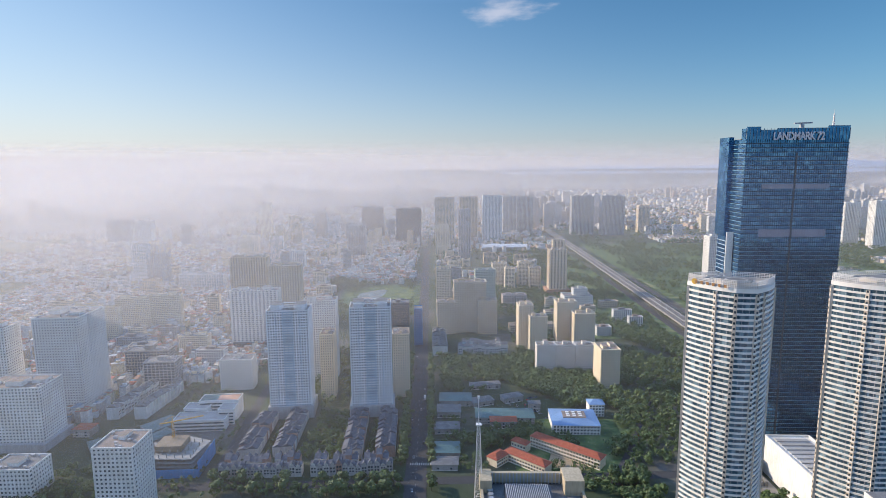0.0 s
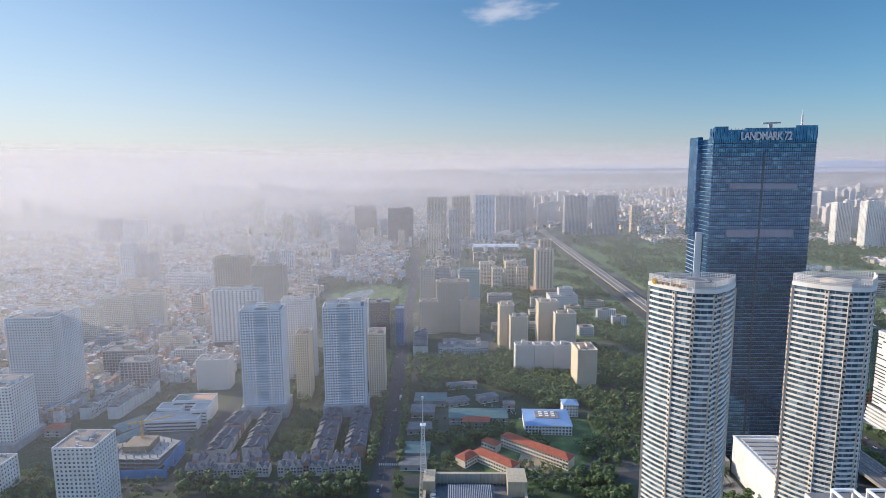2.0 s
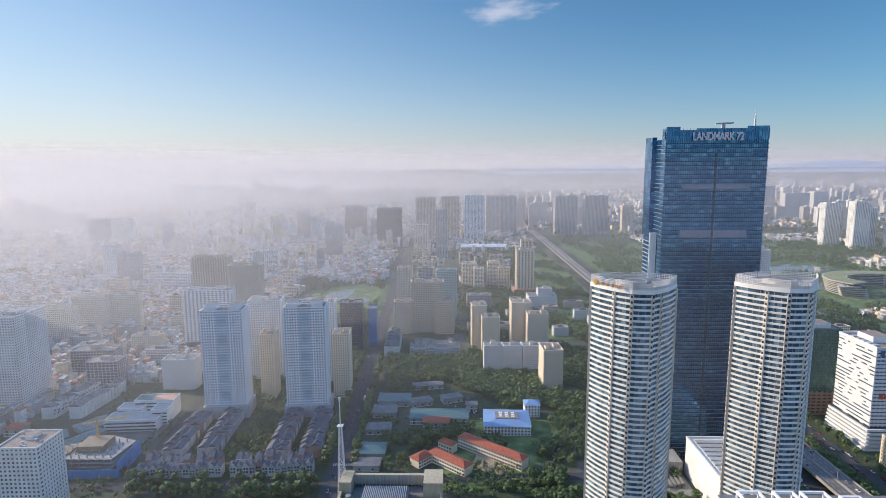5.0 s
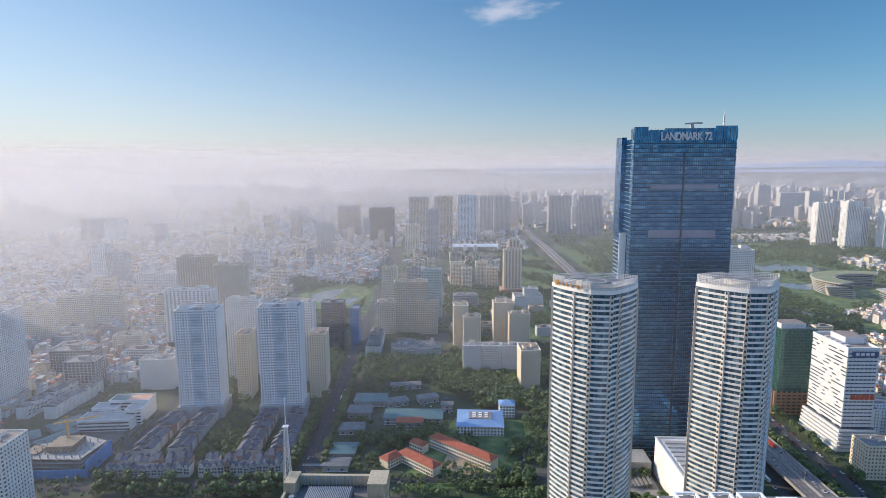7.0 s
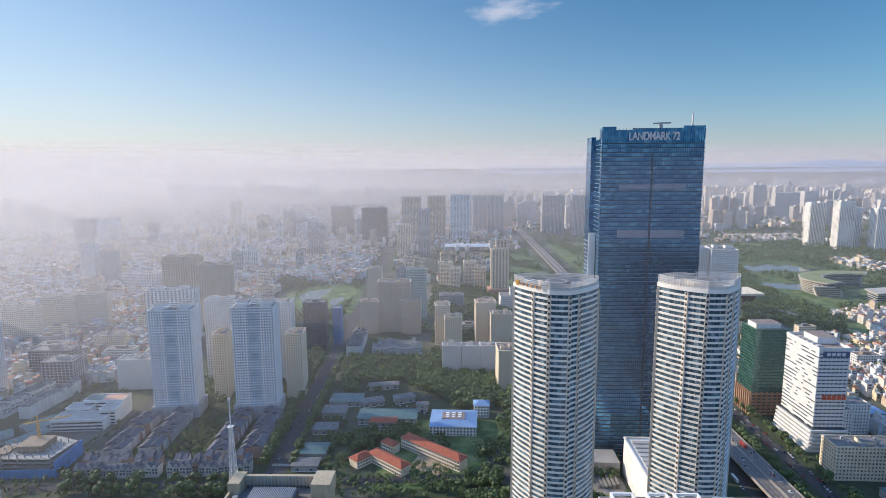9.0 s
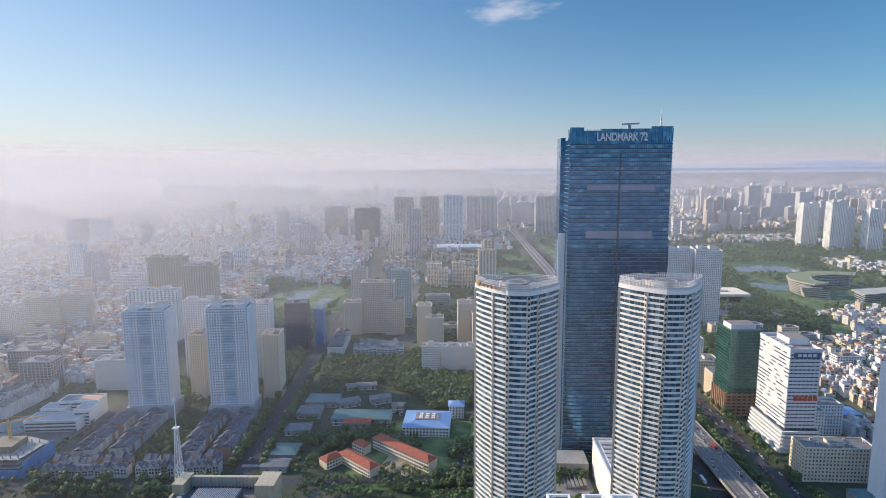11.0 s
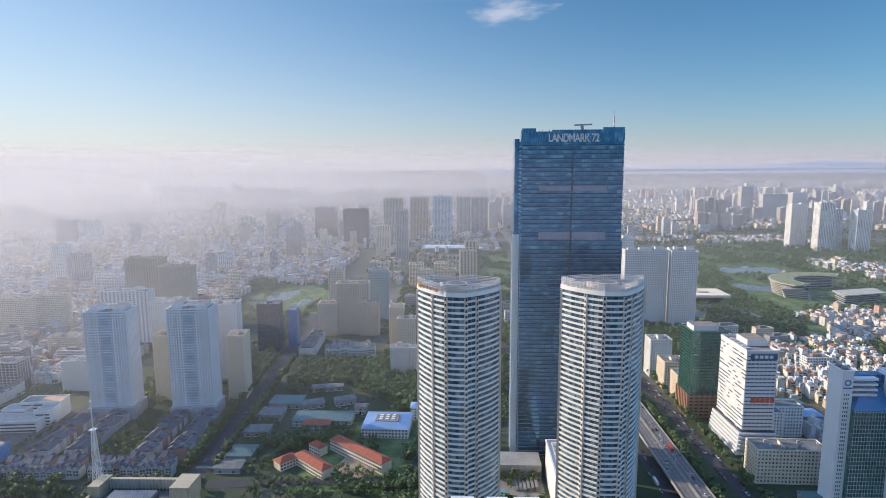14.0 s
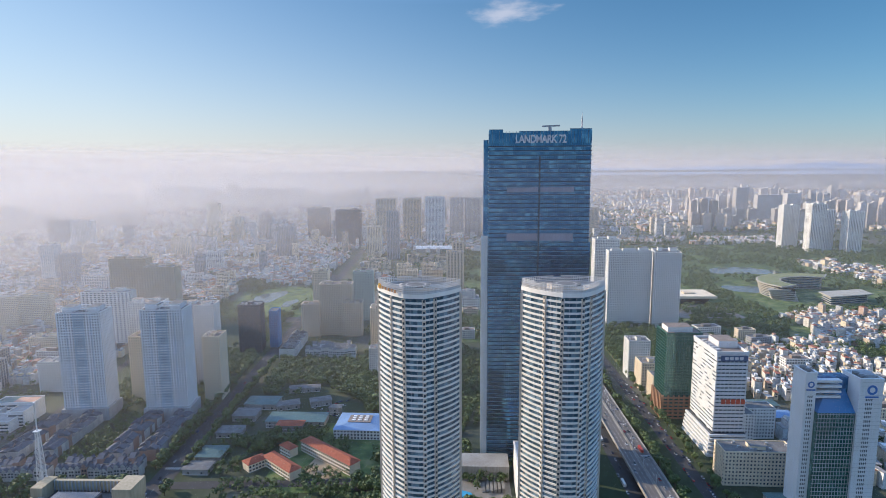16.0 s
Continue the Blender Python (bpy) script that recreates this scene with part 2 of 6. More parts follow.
LEAF = foliage("leaves", (0.025, 0.055, 0.018), (0.10, 0.15, 0.04))
BARK = paint("bark", (0.12, 0.09, 0.06))


def ground_material():
    m, n, l, b = nodes_of("city_ground")
    geo = n.new("ShaderNodeNewGeometry")
    t = n.new("ShaderNodeTexNoise"); t.inputs["Scale"].default_value, t.inputs["Detail"].default_value = 0.006, 8
    t2 = n.new("ShaderNodeTexNoise"); t2.inputs["Scale"].default_value, t2.inputs["Detail"].default_value = 0.08, 6
    l.new(geo.outputs["Position"], t.inputs[0]); l.new(geo.outputs["Position"], t2.inputs[0])
    r = ramp(n, [(0.46, (0.035, 0.055, 0.022)), (0.56, (0.07, 0.08, 0.05)), (0.66, (0.13, 0.125, 0.115))])
    l.new(t.outputs[0], r.inputs[0])
    hs = n.new("ShaderNodeHueSaturation")
    mr = n.new("ShaderNodeMapRange"); mr.inputs["To Min"].default_value, mr.inputs["To Max"].default_value = 0.5, 1.4
    l.new(t2.outputs[0], mr.inputs[0]); l.new(mr.outputs[0], hs.inputs["Value"]); l.new(r.outputs[0], hs.inputs["Color"])
    l.new(hs.outputs[0], b.inputs["Base Color"])
    b.inputs["Roughness"].default_value = 0.95
    return m


def grass_material():
    m, n, l, b = nodes_of("meadow")
    geo = n.new("ShaderNodeNewGeometry")
    t = n.new("ShaderNodeTexNoise"); t.inputs["Scale"].default_value, t.inputs["Detail"].default_value = 0.05, 10
    l.new(geo.outputs["Position"], t.inputs[0])
    r = ramp(n, [(0.40, (0.04, 0.075, 0.024)), (0.54, (0.09, 0.145, 0.04)), (0.68, (0.19, 0.20, 0.085))])
    l.new(t.outputs[0], r.inputs[0]); l.new(r.outputs[0], b.inputs["Base Color"])
    b.inputs["Roughness"].default_value = 0.9
    return m


def water_material():
    m, n, l, b = nodes_of("pond_water")
    b.inputs["Base Color"].default_value = (0.10, 0.12, 0.11, 1)
    b.inputs["Roughness"].default_value = 0.08
    t = n.new("ShaderNodeTexNoise"); t.inputs["Scale"].default_value = 0.3
    bp = n.new("ShaderNodeBump"); bp.inputs["Strength"].default_value = 0.05
    l.new(t.outputs[0], bp.inputs["Height"]); l.new(bp.outputs[0], b.inputs["Normal"])
    return m


GROUND, MEADOW, WATER = ground_material(), grass_material(), water_material()


# ---- mesh helpers ----
class Build:
    """Collects boxes, prisms and faces, and makes one mesh of them."""

    def __init__(self):
        self.v, self.f, self.i = [], [], []

    def poly(self, pts, mat=0):
        k = len(self.v)
        self.v += [tuple(p) for p in pts]
        self.f.append(tuple(range(k, k + len(pts))))
        self.i.append(mat)
        return self

    def prism(self, poly, z0, z1, mat=0, top=None):
        k, n = len(self.v), len(poly)
        self.v += [(x, y, z0) for x, y in poly] + [(x, y, z1) for x, y in poly]
        for a in range(n):
            c = (a + 1) % n
            self.f.append((k + a, k + c, k + n + c, k + n + a)); self.i.append(mat)
        self.f.append(tuple(k + n + a for a in range(n))); self.i.append(mat if top is None else top)
        self.f.append(tuple(k + a for a in reversed(range(n)))); self.i.append(mat)
        return self

    def box(self, x0, x1, y0, y1, z0, z1, mat=0, top=None):
        return self.prism([(x0, y0), (x1, y0), (x1, y1), (x0, y1)], z0, z1, mat, top)

    def ring(self, poly, inner, z0, z1, mat=0):
        k, n = len(self.v), len(poly)
        for z in (z0, z1):
            self.v += [(x, y, z) for x, y in poly] + [(x, y, z) for x, y in inner]
        for a in range(n):
            c = (a + 1) % n
            o, i, O, I = k, k + n, k + 2 * n, k + 3 * n
            self.f += [(o + a, o + c, O + c, O + a), (i + c, i + a, I + a, I + c), (O + a, O + c, I + c, I + a), (o + c, o + a, i + a, i + c)]
            self.i += [mat] * 4
        return self

    def bar(self, p, q, r, mat=0):
        p, q = Vector(p), Vector(q)
        d = (q - p).normalized()
        s = d.cross(Vector((0, 0, 1)) if abs(d.z) < 0.9 else Vector((1, 0, 0))).normalized() * r
        u = d.cross(s).normalized() * r
        k = len(self.v)
        for e in (p, q):
            self.v += [tuple(e + s + u), tuple(e - s + u), tuple(e - s - u), tuple(e + s - u)]
        for a in range(4):
            c = (a + 1) % 4
            self.f.append((k + a, k + c, k + 4 + c, k + 4 + a)); self.i.append(mat)
        self.f += [(k + 3, k + 2, k + 1, k), (k + 4, k + 5, k + 6, k + 7)]
        self.i += [mat] * 2
        return self

    def mesh(self, name, *mats):
        me = bpy.data.meshes.new(name)
        me.from_pydata(self.v, [], self.f)
        for m in mats:
            me.materials.append(m)
        if len(mats) > 1:
            me.polygons.foreach_set("material_index", self.i)
        me.update()
        return me


def part(name, data, parent, label="", at=None):
    ob = new(name, data)
    ob.parent = parent
    if at is not None:
        ob.location = at
    return tagged(ob, label) if label else ob


def thing(name, label, category, x, y, z=0.0, rot=0.0, group="", kind=""):
    ob = new(name)
    ob.empty_display_size = 2
    ob.matrix_world = pose(x, y, z, 0, 0, rot)
    return tagged(ob, label, category, group, kind)


def boxes(rows):
    """Many upright boxes at once: x, y, z, width, depth, height, turn in radians."""
    a = np.asarray(rows, dtype=float)
    c = np.array([(-1, -1, 0), (1, -1, 0), (1, 1, 0), (-1, 1, 0), (-1, -1, 1), (1, -1, 1), (1, 1, 1), (-1, 1, 1)], dtype=float)
    lx, ly, lz = c[:, 0] * a[:, 3:4] / 2, c[:, 1] * a[:, 4:5] / 2, c[:, 2] * a[:, 5:6]
    co, si = np.cos(a[:, 6:7]), np.sin(a[:, 6:7])
    v = np.stack([a[:, 0:1] + lx * co - ly * si, a[:, 1:2] + lx * si + ly * co, a[:, 2:3] + lz], -1).reshape(-1, 3)
    q = np.array([(0, 1, 5, 4), (1, 2, 6, 5), (2, 3, 7, 6), (3, 0, 4, 7), (4, 5, 6, 7)])
    f = (np.arange(len(a))[:, None, None] * 8 + q[None]).reshape(-1, 4)
    return v, f


def bulk(name, v, f, mat):
    me = bpy.data.meshes.new(name)
    me.vertices.add(len(v)); me.vertices.foreach_set("co", np.ascontiguousarray(v, dtype=np.float32).ravel())
    n = f.shape[1]
    me.loops.add(f.size); me.loops.foreach_set("vertex_index", f.ravel().astype(np.int32))
    me.polygons.add(len(f)); me.polygons.foreach_set("loop_start", np.arange(0, f.size, n, dtype=np.int32))
    me.materials.append(mat)
    me.update(calc_edges=True)
    me.validate()
    me.polygons.foreach_set("use_smooth", np.zeros(len(me.polygons), dtype=bool))
    return me


def rect(w, d, off=0.0):
    return [(-w / 2 - off, -off), (w / 2 + off, -off), (w / 2 + off, d + off), (-w / 2 - off, d + off)]


# Far land: beyond FAR metres the plain is drawn together towards the horizon.
FAR, DEEP, EYE_X, EYE_Z = 2600.0, 2300.0, 124.0, 296.0


def land(x, y):
    """Where a point of the plain stands: x, y, ground height and scale."""
    if y <= FAR:
        return x, y, 0.0, 1.0
    d = FAR + DEEP * (1 - math.exp(-(y - FAR) / DEEP))
    k = d / y
    return EYE_X + (x - EYE_X) * k, d, EYE_Z * (1 - k), k


# ---- ground ----
gx = np.linspace(-1.25, 1.25, 41)
gy = [-900, -200, 100, 300, 450, 700, 1000, 1400, 1800, 2200, 2600] + [2600 * 1.12 ** k for k in range(1, 32)]
gv, gf = [], []
for y in gy:
    for u in gx:
        X, Y, Z, K = land(EYE_X + u * max(y, 1400) * 1.1, y)
        gv.append((X, Y, Z))
n_ = len(gx)
for j in range(len(gy) - 1):
    for i in range(n_ - 1):
        gf.append((j * n_ + i, j * n_ + i + 1, (j + 1) * n_ + i + 1, (j + 1) * n_ + i))
me = bpy.data.meshes.new("ground"); me.from_pydata(gv, [], gf); me.materials.append(GROUND)
ground = tagged(new("ground", me), "wide city plain of dusty earth and green plots", "ground", kind="structure")


def sheet(name, pts, z, mat, label, category, kind="structure"):
    return tagged(new(name, Build().poly([(x, y, z) for x, y in pts]).mesh(name, mat)), label, category, kind=kind)


def strip(name, a, b, width, z, mat, label, category):
    (x0, y0), (x1, y1) = a, b
    d = Vector((x1 - x0, y1 - y0)).normalized() * width / 2
    return sheet(name, [(x0 + d.y, y0 - d.x), (x1 + d.y, y1 - d.x), (x1 - d.y, y1 + d.x), (x0 - d.y, y0 + d.x)], z, mat, label, category)

# ---- roads and open land ----
strip("road", (-30, 300), (-105, 2100), 21, 0.25, ASPHALT, "dark asphalt avenue lined with trees", "road")
strip("road_crossing", (-330, 487), (250, 520), 13, 0.20, ASPHALT, "dark asphalt cross street", "road")
strip("road_side", (-232, 490), (-272, 900), 11, 0.22, ASPHALT, "dusty grey side street between blocks", "road")
strip("road_school", (150, 500), (256, 700), 9, 0.22, ASPHALT, "grey lane past the school", "road")
strip("road_frontage_near", (412, 300), (403, 1500), 16, 0.18, ASPHALT, "dark service road beside the viaduct", "road")
strip("road_frontage_far", (478, 300), (470, 1500), 13, 0.18, ASPHALT, "service road with parked cars beside the viaduct", "road")
strip("road_park", (238, 1000), (225, 1600), 10, 0.2, ASPHALT, "narrow grey road across the green plots", "road")
sheet("meadow_pond", [(-250, 1120), (-75, 1120), (-85, 1420), (-280, 1420)], 0.12, MEADOW, "bright green marshy meadow round the pond", "meadow")
sheet("meadow_plots", [(230, 960), (400, 960), (390, 2000), (170, 1900)], 0.10, MEADOW, "overgrown green building plots", "meadow")
sheet("meadow_park", [(490, 850), (1500, 950), (1900, 2200), (480, 2200)], 0.08, MEADOW, "wide green park beyond the viaduct", "meadow")
sheet("meadow_school", [(60, 490), (150, 500), (215, 640), (60, 640)], 0.10, MEADOW, "school grounds with grass and trees", "meadow")


def pond(name, cx, cy, rx, ry, seed):
    rnd = random.Random(seed)
    ph = [rnd.uniform(0, 6.28) for _ in range(3)]
    pts = []
    for k in range(40):
        a = k / 40 * 6.2832
        r = 1 + 0.18 * math.sin(2 * a + ph[0]) + 0.12 * math.sin(3 * a + ph[1]) + 0.07 * math.sin(5 * a + ph[2])
        pts.append((cx + rx * r * math.cos(a), cy + ry * r * math.sin(a)))
    return sheet(name, pts, 0.4, WATER, "still grey-green pond reflecting the sky", "water")


pond("water_pond", -195, 1300, 26, 72, 1)
pond("water_marsh", -130, 1240, 14, 34, 2)
pond("water_lake", 1065, 1650, 85, 70, 3)
pond("water_lake_small", 960, 1400, 52, 48, 4)
pond("water_canal", 1000, 2150, 260, 20, 5)

TAKEN = []          # footprints: x0, x1, y0, y1


def claim(x0, x1, y0, y1):
    TAKEN.append((x0, x1, y0, y1))


def free(x, y, r):
    return all(x < a - r or x > b + r or y < c - r or y > d + r for a, b, c, d in TAKEN)


for y_ in range(300, 2100, 60):
    xx = -30 - 75 * (y_ - 300) / 1800
    claim(xx - 24, xx + 24, y_, y_ + 60)
claim(-330, 250, 470, 530)
claim(-285, -222, 480, 900)
claim(385, 492, 250, 2600)
claim(-228, -110, 1195, 1385)
claim(960, 1170, 1560, 1740)
claim(890, 1025, 1335, 1465)
claim(720, 1280, 2120, 2180)


# ---- towers with real openings ----
def tower(name, label, category, x, y, w, d, h, rot=0.0, wall=WHITE, glaze=GLASS_STD, storey=3.3, bay=3.6, sill=1.6, pier=1.5,
          roof=ROOFGREY, fine=True, plant=2, cornice=0.0, podium=None, accent=None, group="", z=0.0, proud=0.5):
    """Front middle at x, y. A glazed core, a sill ring at every storey and upright piers leave recessed windows."""
    t = thing(name, label, category, x, y, z, rot, group)
    claim(x - w / 2 - 3, x + w / 2 + 3, y - 3, y + d + 3)
    part("glazing", Build().prism(rect(w, d, -proud), 0, h - 0.4).mesh("glazing", glaze), t)
    nf = max(1, int(h / storey))
    storey = h / nf
    if wall in (WHITE, BLUEWHITE, BEIGE, CREAM):
        sill, pier = max(sill, storey * 0.47), max(pier, bay * 0.42)
    ringm = Build().ring(rect(w, d), rect(w, d, -proud - 0.1), 0, sill)
    xs = [-w / 2 + pier / 2 + (w - pier) * k / max(1, round(w / bay)) for k in range(max(1, round(w / bay)) + 1)]
    ys = [pier / 2 + (d - pier) * k / max(1, round(d / bay)) for k in range(max(1, round(d / bay)) + 1)]
    if fine:
        band = ringm.mesh("spandrel", wall)
        for k in range(nf):
            part("spandrel", band, t, at=(0, 0, k * storey))
        pm = Build().box(-pier / 2, pier / 2, 0.04, proud + 0.1, 0, h - 0.02).mesh("pier", wall)
        am = Build().box(-pier / 2, pier / 2, 0.04, proud + 0.1, 0, h - 0.02).mesh("pier", accent or wall)
        ps = Build().box(-0.06, proud, -pier / 2, pier / 2, 0, h - 0.02).mesh("side_pier", wall)
        for i, px in enumerate(xs):
            part("pier", am if accent and abs(px) < w * 0.13 else pm, t, at=(px, 0, 0))
        for py in ys[1:]:
            for sx in (-1, 1):
                part("side_pier", ps, t, at=(sx * (w / 2) - (0 if sx < 0 else proud - 0.06) + (0.06 if sx < 0 else -0.04), py, 0))
    else:
        b = Build()
        for k in range(nf):
            b.ring(rect(w, d), rect(w, d, -proud - 0.1), k * storey, k * storey + sill)
        for px in xs:
            b.box(px - pier / 2, px + pier / 2, 0.05, proud + 0.1, 0, h - 0.05)
        for py in ys[1:]:
            for sx in (-1, 1):
                e = sx * (w / 2 - 0.05)
                b.box(min(e, e - sx * proud), max(e, e - sx * proud), py - pier / 2, py + pier / 2, 0, h - 0.05)
        tagged(part("facade", b.mesh("facade", wall), t, "sills and piers round rows of windows"), kind="stuff")
    c = cornice
    part("parapet", Build().ring(rect(w, d, c), rect(w, d, -0.6), h - 0.3, h + 1.3).mesh("parapet", wall), t)
    rf = part("roof", Build().prism(rect(w, d, -0.55), h - 0.35, h + 0.1).mesh("roof", roof), t)
    rnd = random.Random(int(x * 7 + y))
    units = Build()
    for k in range(plant):
        pw, pd, ph = w * rnd.uniform(0.16, 0.3), d * rnd.uniform(0.25, 0.45), rnd.uniform(3, 6)
        px, py = (k + 0.5) / plant * w - w / 2, d * rnd.uniform(0.35, 0.65)
        q = Build().box(px - pw / 2, px + pw / 2, py - pd / 2, py + pd / 2, h + 0.1, h + ph).box(px - pw / 2 - 0.4, px + pw / 2 + 0.4, py - pd / 2 - 0.4, py + pd / 2 + 0.4, h + ph, h + ph + 0.4, 0, 1)
        for _ in range(7 if fine else 4):
            ux, uy, us_ = px + rnd.uniform(-0.5, 0.5) * w / plant, d * rnd.uniform(0.06, 0.94), rnd.uniform(0.5, 1.6)
            ux = min(max(ux, 3 - w / 2), w / 2 - 3)
            units.box(ux - us_, ux + us_, uy - us_ * 0.7, uy + us_ * 0.7, h + 0.1, h + rnd.uniform(0.9, 2.6))
        part("plant_room", q.mesh("plant_room", wall, roof), rf)
    if plant:
        tagged(part("roof_units", units.mesh("roof_units", GREY), rf, "small grey cooling units"), kind="stuff")
    for k in range(3 if plant and fine else 0):
        px, py = rnd.uniform(-0.4, 0.4) * w, d * rnd.uniform(0.15, 0.85)
        q = Build().prism([(px + 1.3 * math.cos(a), py + 1.3 * math.sin(a)) for a in [i * 0.785 for i in range(8)]], h + 0.1, h + 2.4)
        part("water_tank", q.mesh("water_tank", STEEL), rf, "steel water tank")
    if podium:
        pw, pd, ph, pm_ = podium
        part("podium", Build().box(-pw / 2, pw / 2, -(pd - d) / 2, d + (pd - d) / 2, 0, ph).mesh("podium", pm_), t)
    return t


# two pale blue apartment towers and their neighbours
for nm, x, y, h in (("a", -197, 643, 131), ("b", -100, 647, 134)):
    t = tower("apartment_tower", "tall pale blue and white apartment tower with recessed central bays", "tower", x, y, 49, 30, h, 6, BLUEWHITE, GLASS_STD, 3.25, 3.0, 1.15, 1.1, accent=BLUEMID, group="pale blue towers", podium=(54, 35, 15, GREY))
    part("roof_frame", Build().ring(rect(40, 24), rect(40, 24, -1), 4, 5).mesh("roof_frame", BLUEWHITE), t, at=(0, 3, h))
    rec = Build()
    for k in range(41):
        for x0, x1 in ((-5.5, 5.5), (-14.6, -13.2), (13.2, 14.6)):
            rec.box(x0, x1, -0.14, 0.3, 15 + k * 2.86, 16.6 + k * 2.86)
    for x0, x1 in ((-5.6, -4.2), (-0.7, 0.7), (4.2, 5.6)):
        rec.box(x0, x1, -0.2, 0.3, 15, h - 1)
    part("blue_recess", rec.mesh("blue_recess", BLUEMID), t, "darker blue central bay")
    for sx in (-14, 14):
        part("bay_block", Build().box(sx - 6, sx + 6, 6, 24, h, h + 6).box(sx - 6.6, sx + 6.6, 5.4, 24.6, h + 6, h + 6.6, 0, 1).mesh("bay_block", BLUEWHITE, ROOFGREY), t)
tower("apartment_tower", "white apartment tower with brown roof behind the blue ones", "tower", -190, 770, 46, 26, 113, 5, WHITE, GLASS_STD, 3.3, 3.4, roof=ROOFBROWN)
tower("apartment_tower", "white apartment tower with brown roof behind the blue ones", "tower", -112, 760, 46, 26, 112, 5, WHITE, GLASS_STD, 3.3, 3.4, roof=ROOFBROWN)
tower("apartment_tower", "cream lower apartment tower with dark brown roof", "tower", -165, 700, 18, 30, 85, 5, CREAM, GLASS_STD, 3.3, 3.0, roof=ROOFBROWN, plant=1)
tower("apartment_tower", "cream lower apartment tower with dark brown roof", "tower", -70, 705, 22, 30, 84, 5, CREAM, GLASS_STD, 3.3, 3.0, roof=ROOFBROWN, plant=1)
tower("striped_tower", "white and dark striped apartment tower", "tower", -329, 900, 78, 24, 99, 4, WHITE, GLASS_STD, 3.4, 6.5, 0.9, 3.0, podium=(84, 34, 14, DARK))
tower("office_tower", "dark blue glazed office tower", "tower", -93, 900, 36, 26, 78, 4, DARK, GLASS_DARK, 3.8, 4.0, 0.8, 0.5, plant=1)
tower("office_tower", "netted blue office block under works", "tower", -62, 925, 14, 24, 62, 4, NETBLUE, GLASS_DARK, 3.8, 4.0, 2.2, 1.6, plant=0)
tower("residential_tower", "tall beige apartment tower with dark window columns", "tower", -414, 1110, 72, 30, 121, 4, BEIGE, GLASS_STD, 3.4, 5.2, 0.9, 2.6, cornice=1.0, group="tall beige pair", fine=False)
tower("residential_tower", "tall beige apartment tower with dark window columns", "tower", -330, 1070, 60, 30, 111, 4, BEIGE, GLASS_STD, 3.4, 5.2, 0.9, 2.6, cornice=1.0, group="tall beige pair", fine=False)

# left edge: white slabs and the near office
tower("apartment_slab", "long white apartment slab with small windows", "tower", -484, 655, 54, 60, 119, 3, WHITE, GLASS_STD, 3.3, 3.3, 1.3, 1.3)
tower("apartment_slab", "white apartment slab with a cream flank", "tower", -566, 640, 60, 28, 111, 3, WHITE, GLASS_STD, 3.3, 3.3, 1.5, 1.5, roof=ROOFBROWN)
tower("apartment_block", "white apartment block with rounded brown roof rooms", "building", -470, 560, 62, 40, 69, 3, WHITE, GLASS_STD, 3.4, 3.6, 1.4, 1.4, roof=ROOFBROWN, plant=3, podium=(70, 50, 9, GREY))
tower("office_block", "white office block with square windows and brown roof", "building", -282, 431, 34, 33, 70, 2, WHITE, GLASS_STD, 3.6, 3.8, 1.3, 1.3, roof=ROOFBROWN, plant=1)
tower("office_block", "low white office block with balconies", "building", -405, 470, 40, 30, 28, 2, WHITE, GLASS_STD, 3.6, 3.8, 1.3, 1.3, plant=1)
for x, y, w, h in ((-607, 930, 58, 60), (-590, 1000, 60, 64), (-540, 1015, 60, 66), (-660, 970, 50, 58)):
    tower("apartment_block", "cream walk-up apartment block", "building", x, y, w, 16, h, 8, CREAM, GLASS_STD, 3.4, 3.2, 1.4, 1.2, fine=False, group="cream apartment row")
tower("hostel_block", "plain white hostel block", "building", -296, 729, 43, 24, 41, 5, WHITE, GLASS_STD, 3.4, 3.4, 1.6, 1.7, plant=1)
tower("office_block", "grey concrete frame office block", "building", -401, 729, 42, 26, 38, 5, GREY, GLASS_DARK, 3.8, 5.0, 0.9, 1.0, plant=1)
tower("office_block", "dark glazed office block", "building", -440, 770, 60, 26, 40, 5, CONCRETE, GLASS_DARK, 3.8, 4.0, 1.0, 0.8, plant=1)
tower("apartment_block", "pale low apartment block", "building", -425, 881, 46, 18, 28, 5, CREAM, GLASS_STD, 3.4, 3.4, fine=False)

# beige stepped complex in the middle
for dx, y, w, d, h in ((-16, 988, 32, 22, 58), (27, 1000, 58, 26, 92), (58, 990, 34, 24, 60)):
    tower("stepped_tower", "beige apartment tower with cornices and dark windows", "tower", dx, y, w, d, h, 3, BEIGE, GLASS_STD, 3.3, 3.3, 1.3, 1.5, cornice=0.9, roof=ROOFBROWN, group="beige stepped complex")
tower("apartment_tower", "cream apartment tower behind the beige ones", "tower", -22, 1090, 30, 24, 100, 3, CREAM, GLASS_STD, 3.3, 3.3, fine=False)
tower("apartment_tower", "pale green apartment tower", "tower", 60, 1100, 40, 22, 96, 3, paint("pale_green_render", (0.55, 0.62, 0.55)), GLASS_STD, 3.3, 3.3, fine=False)

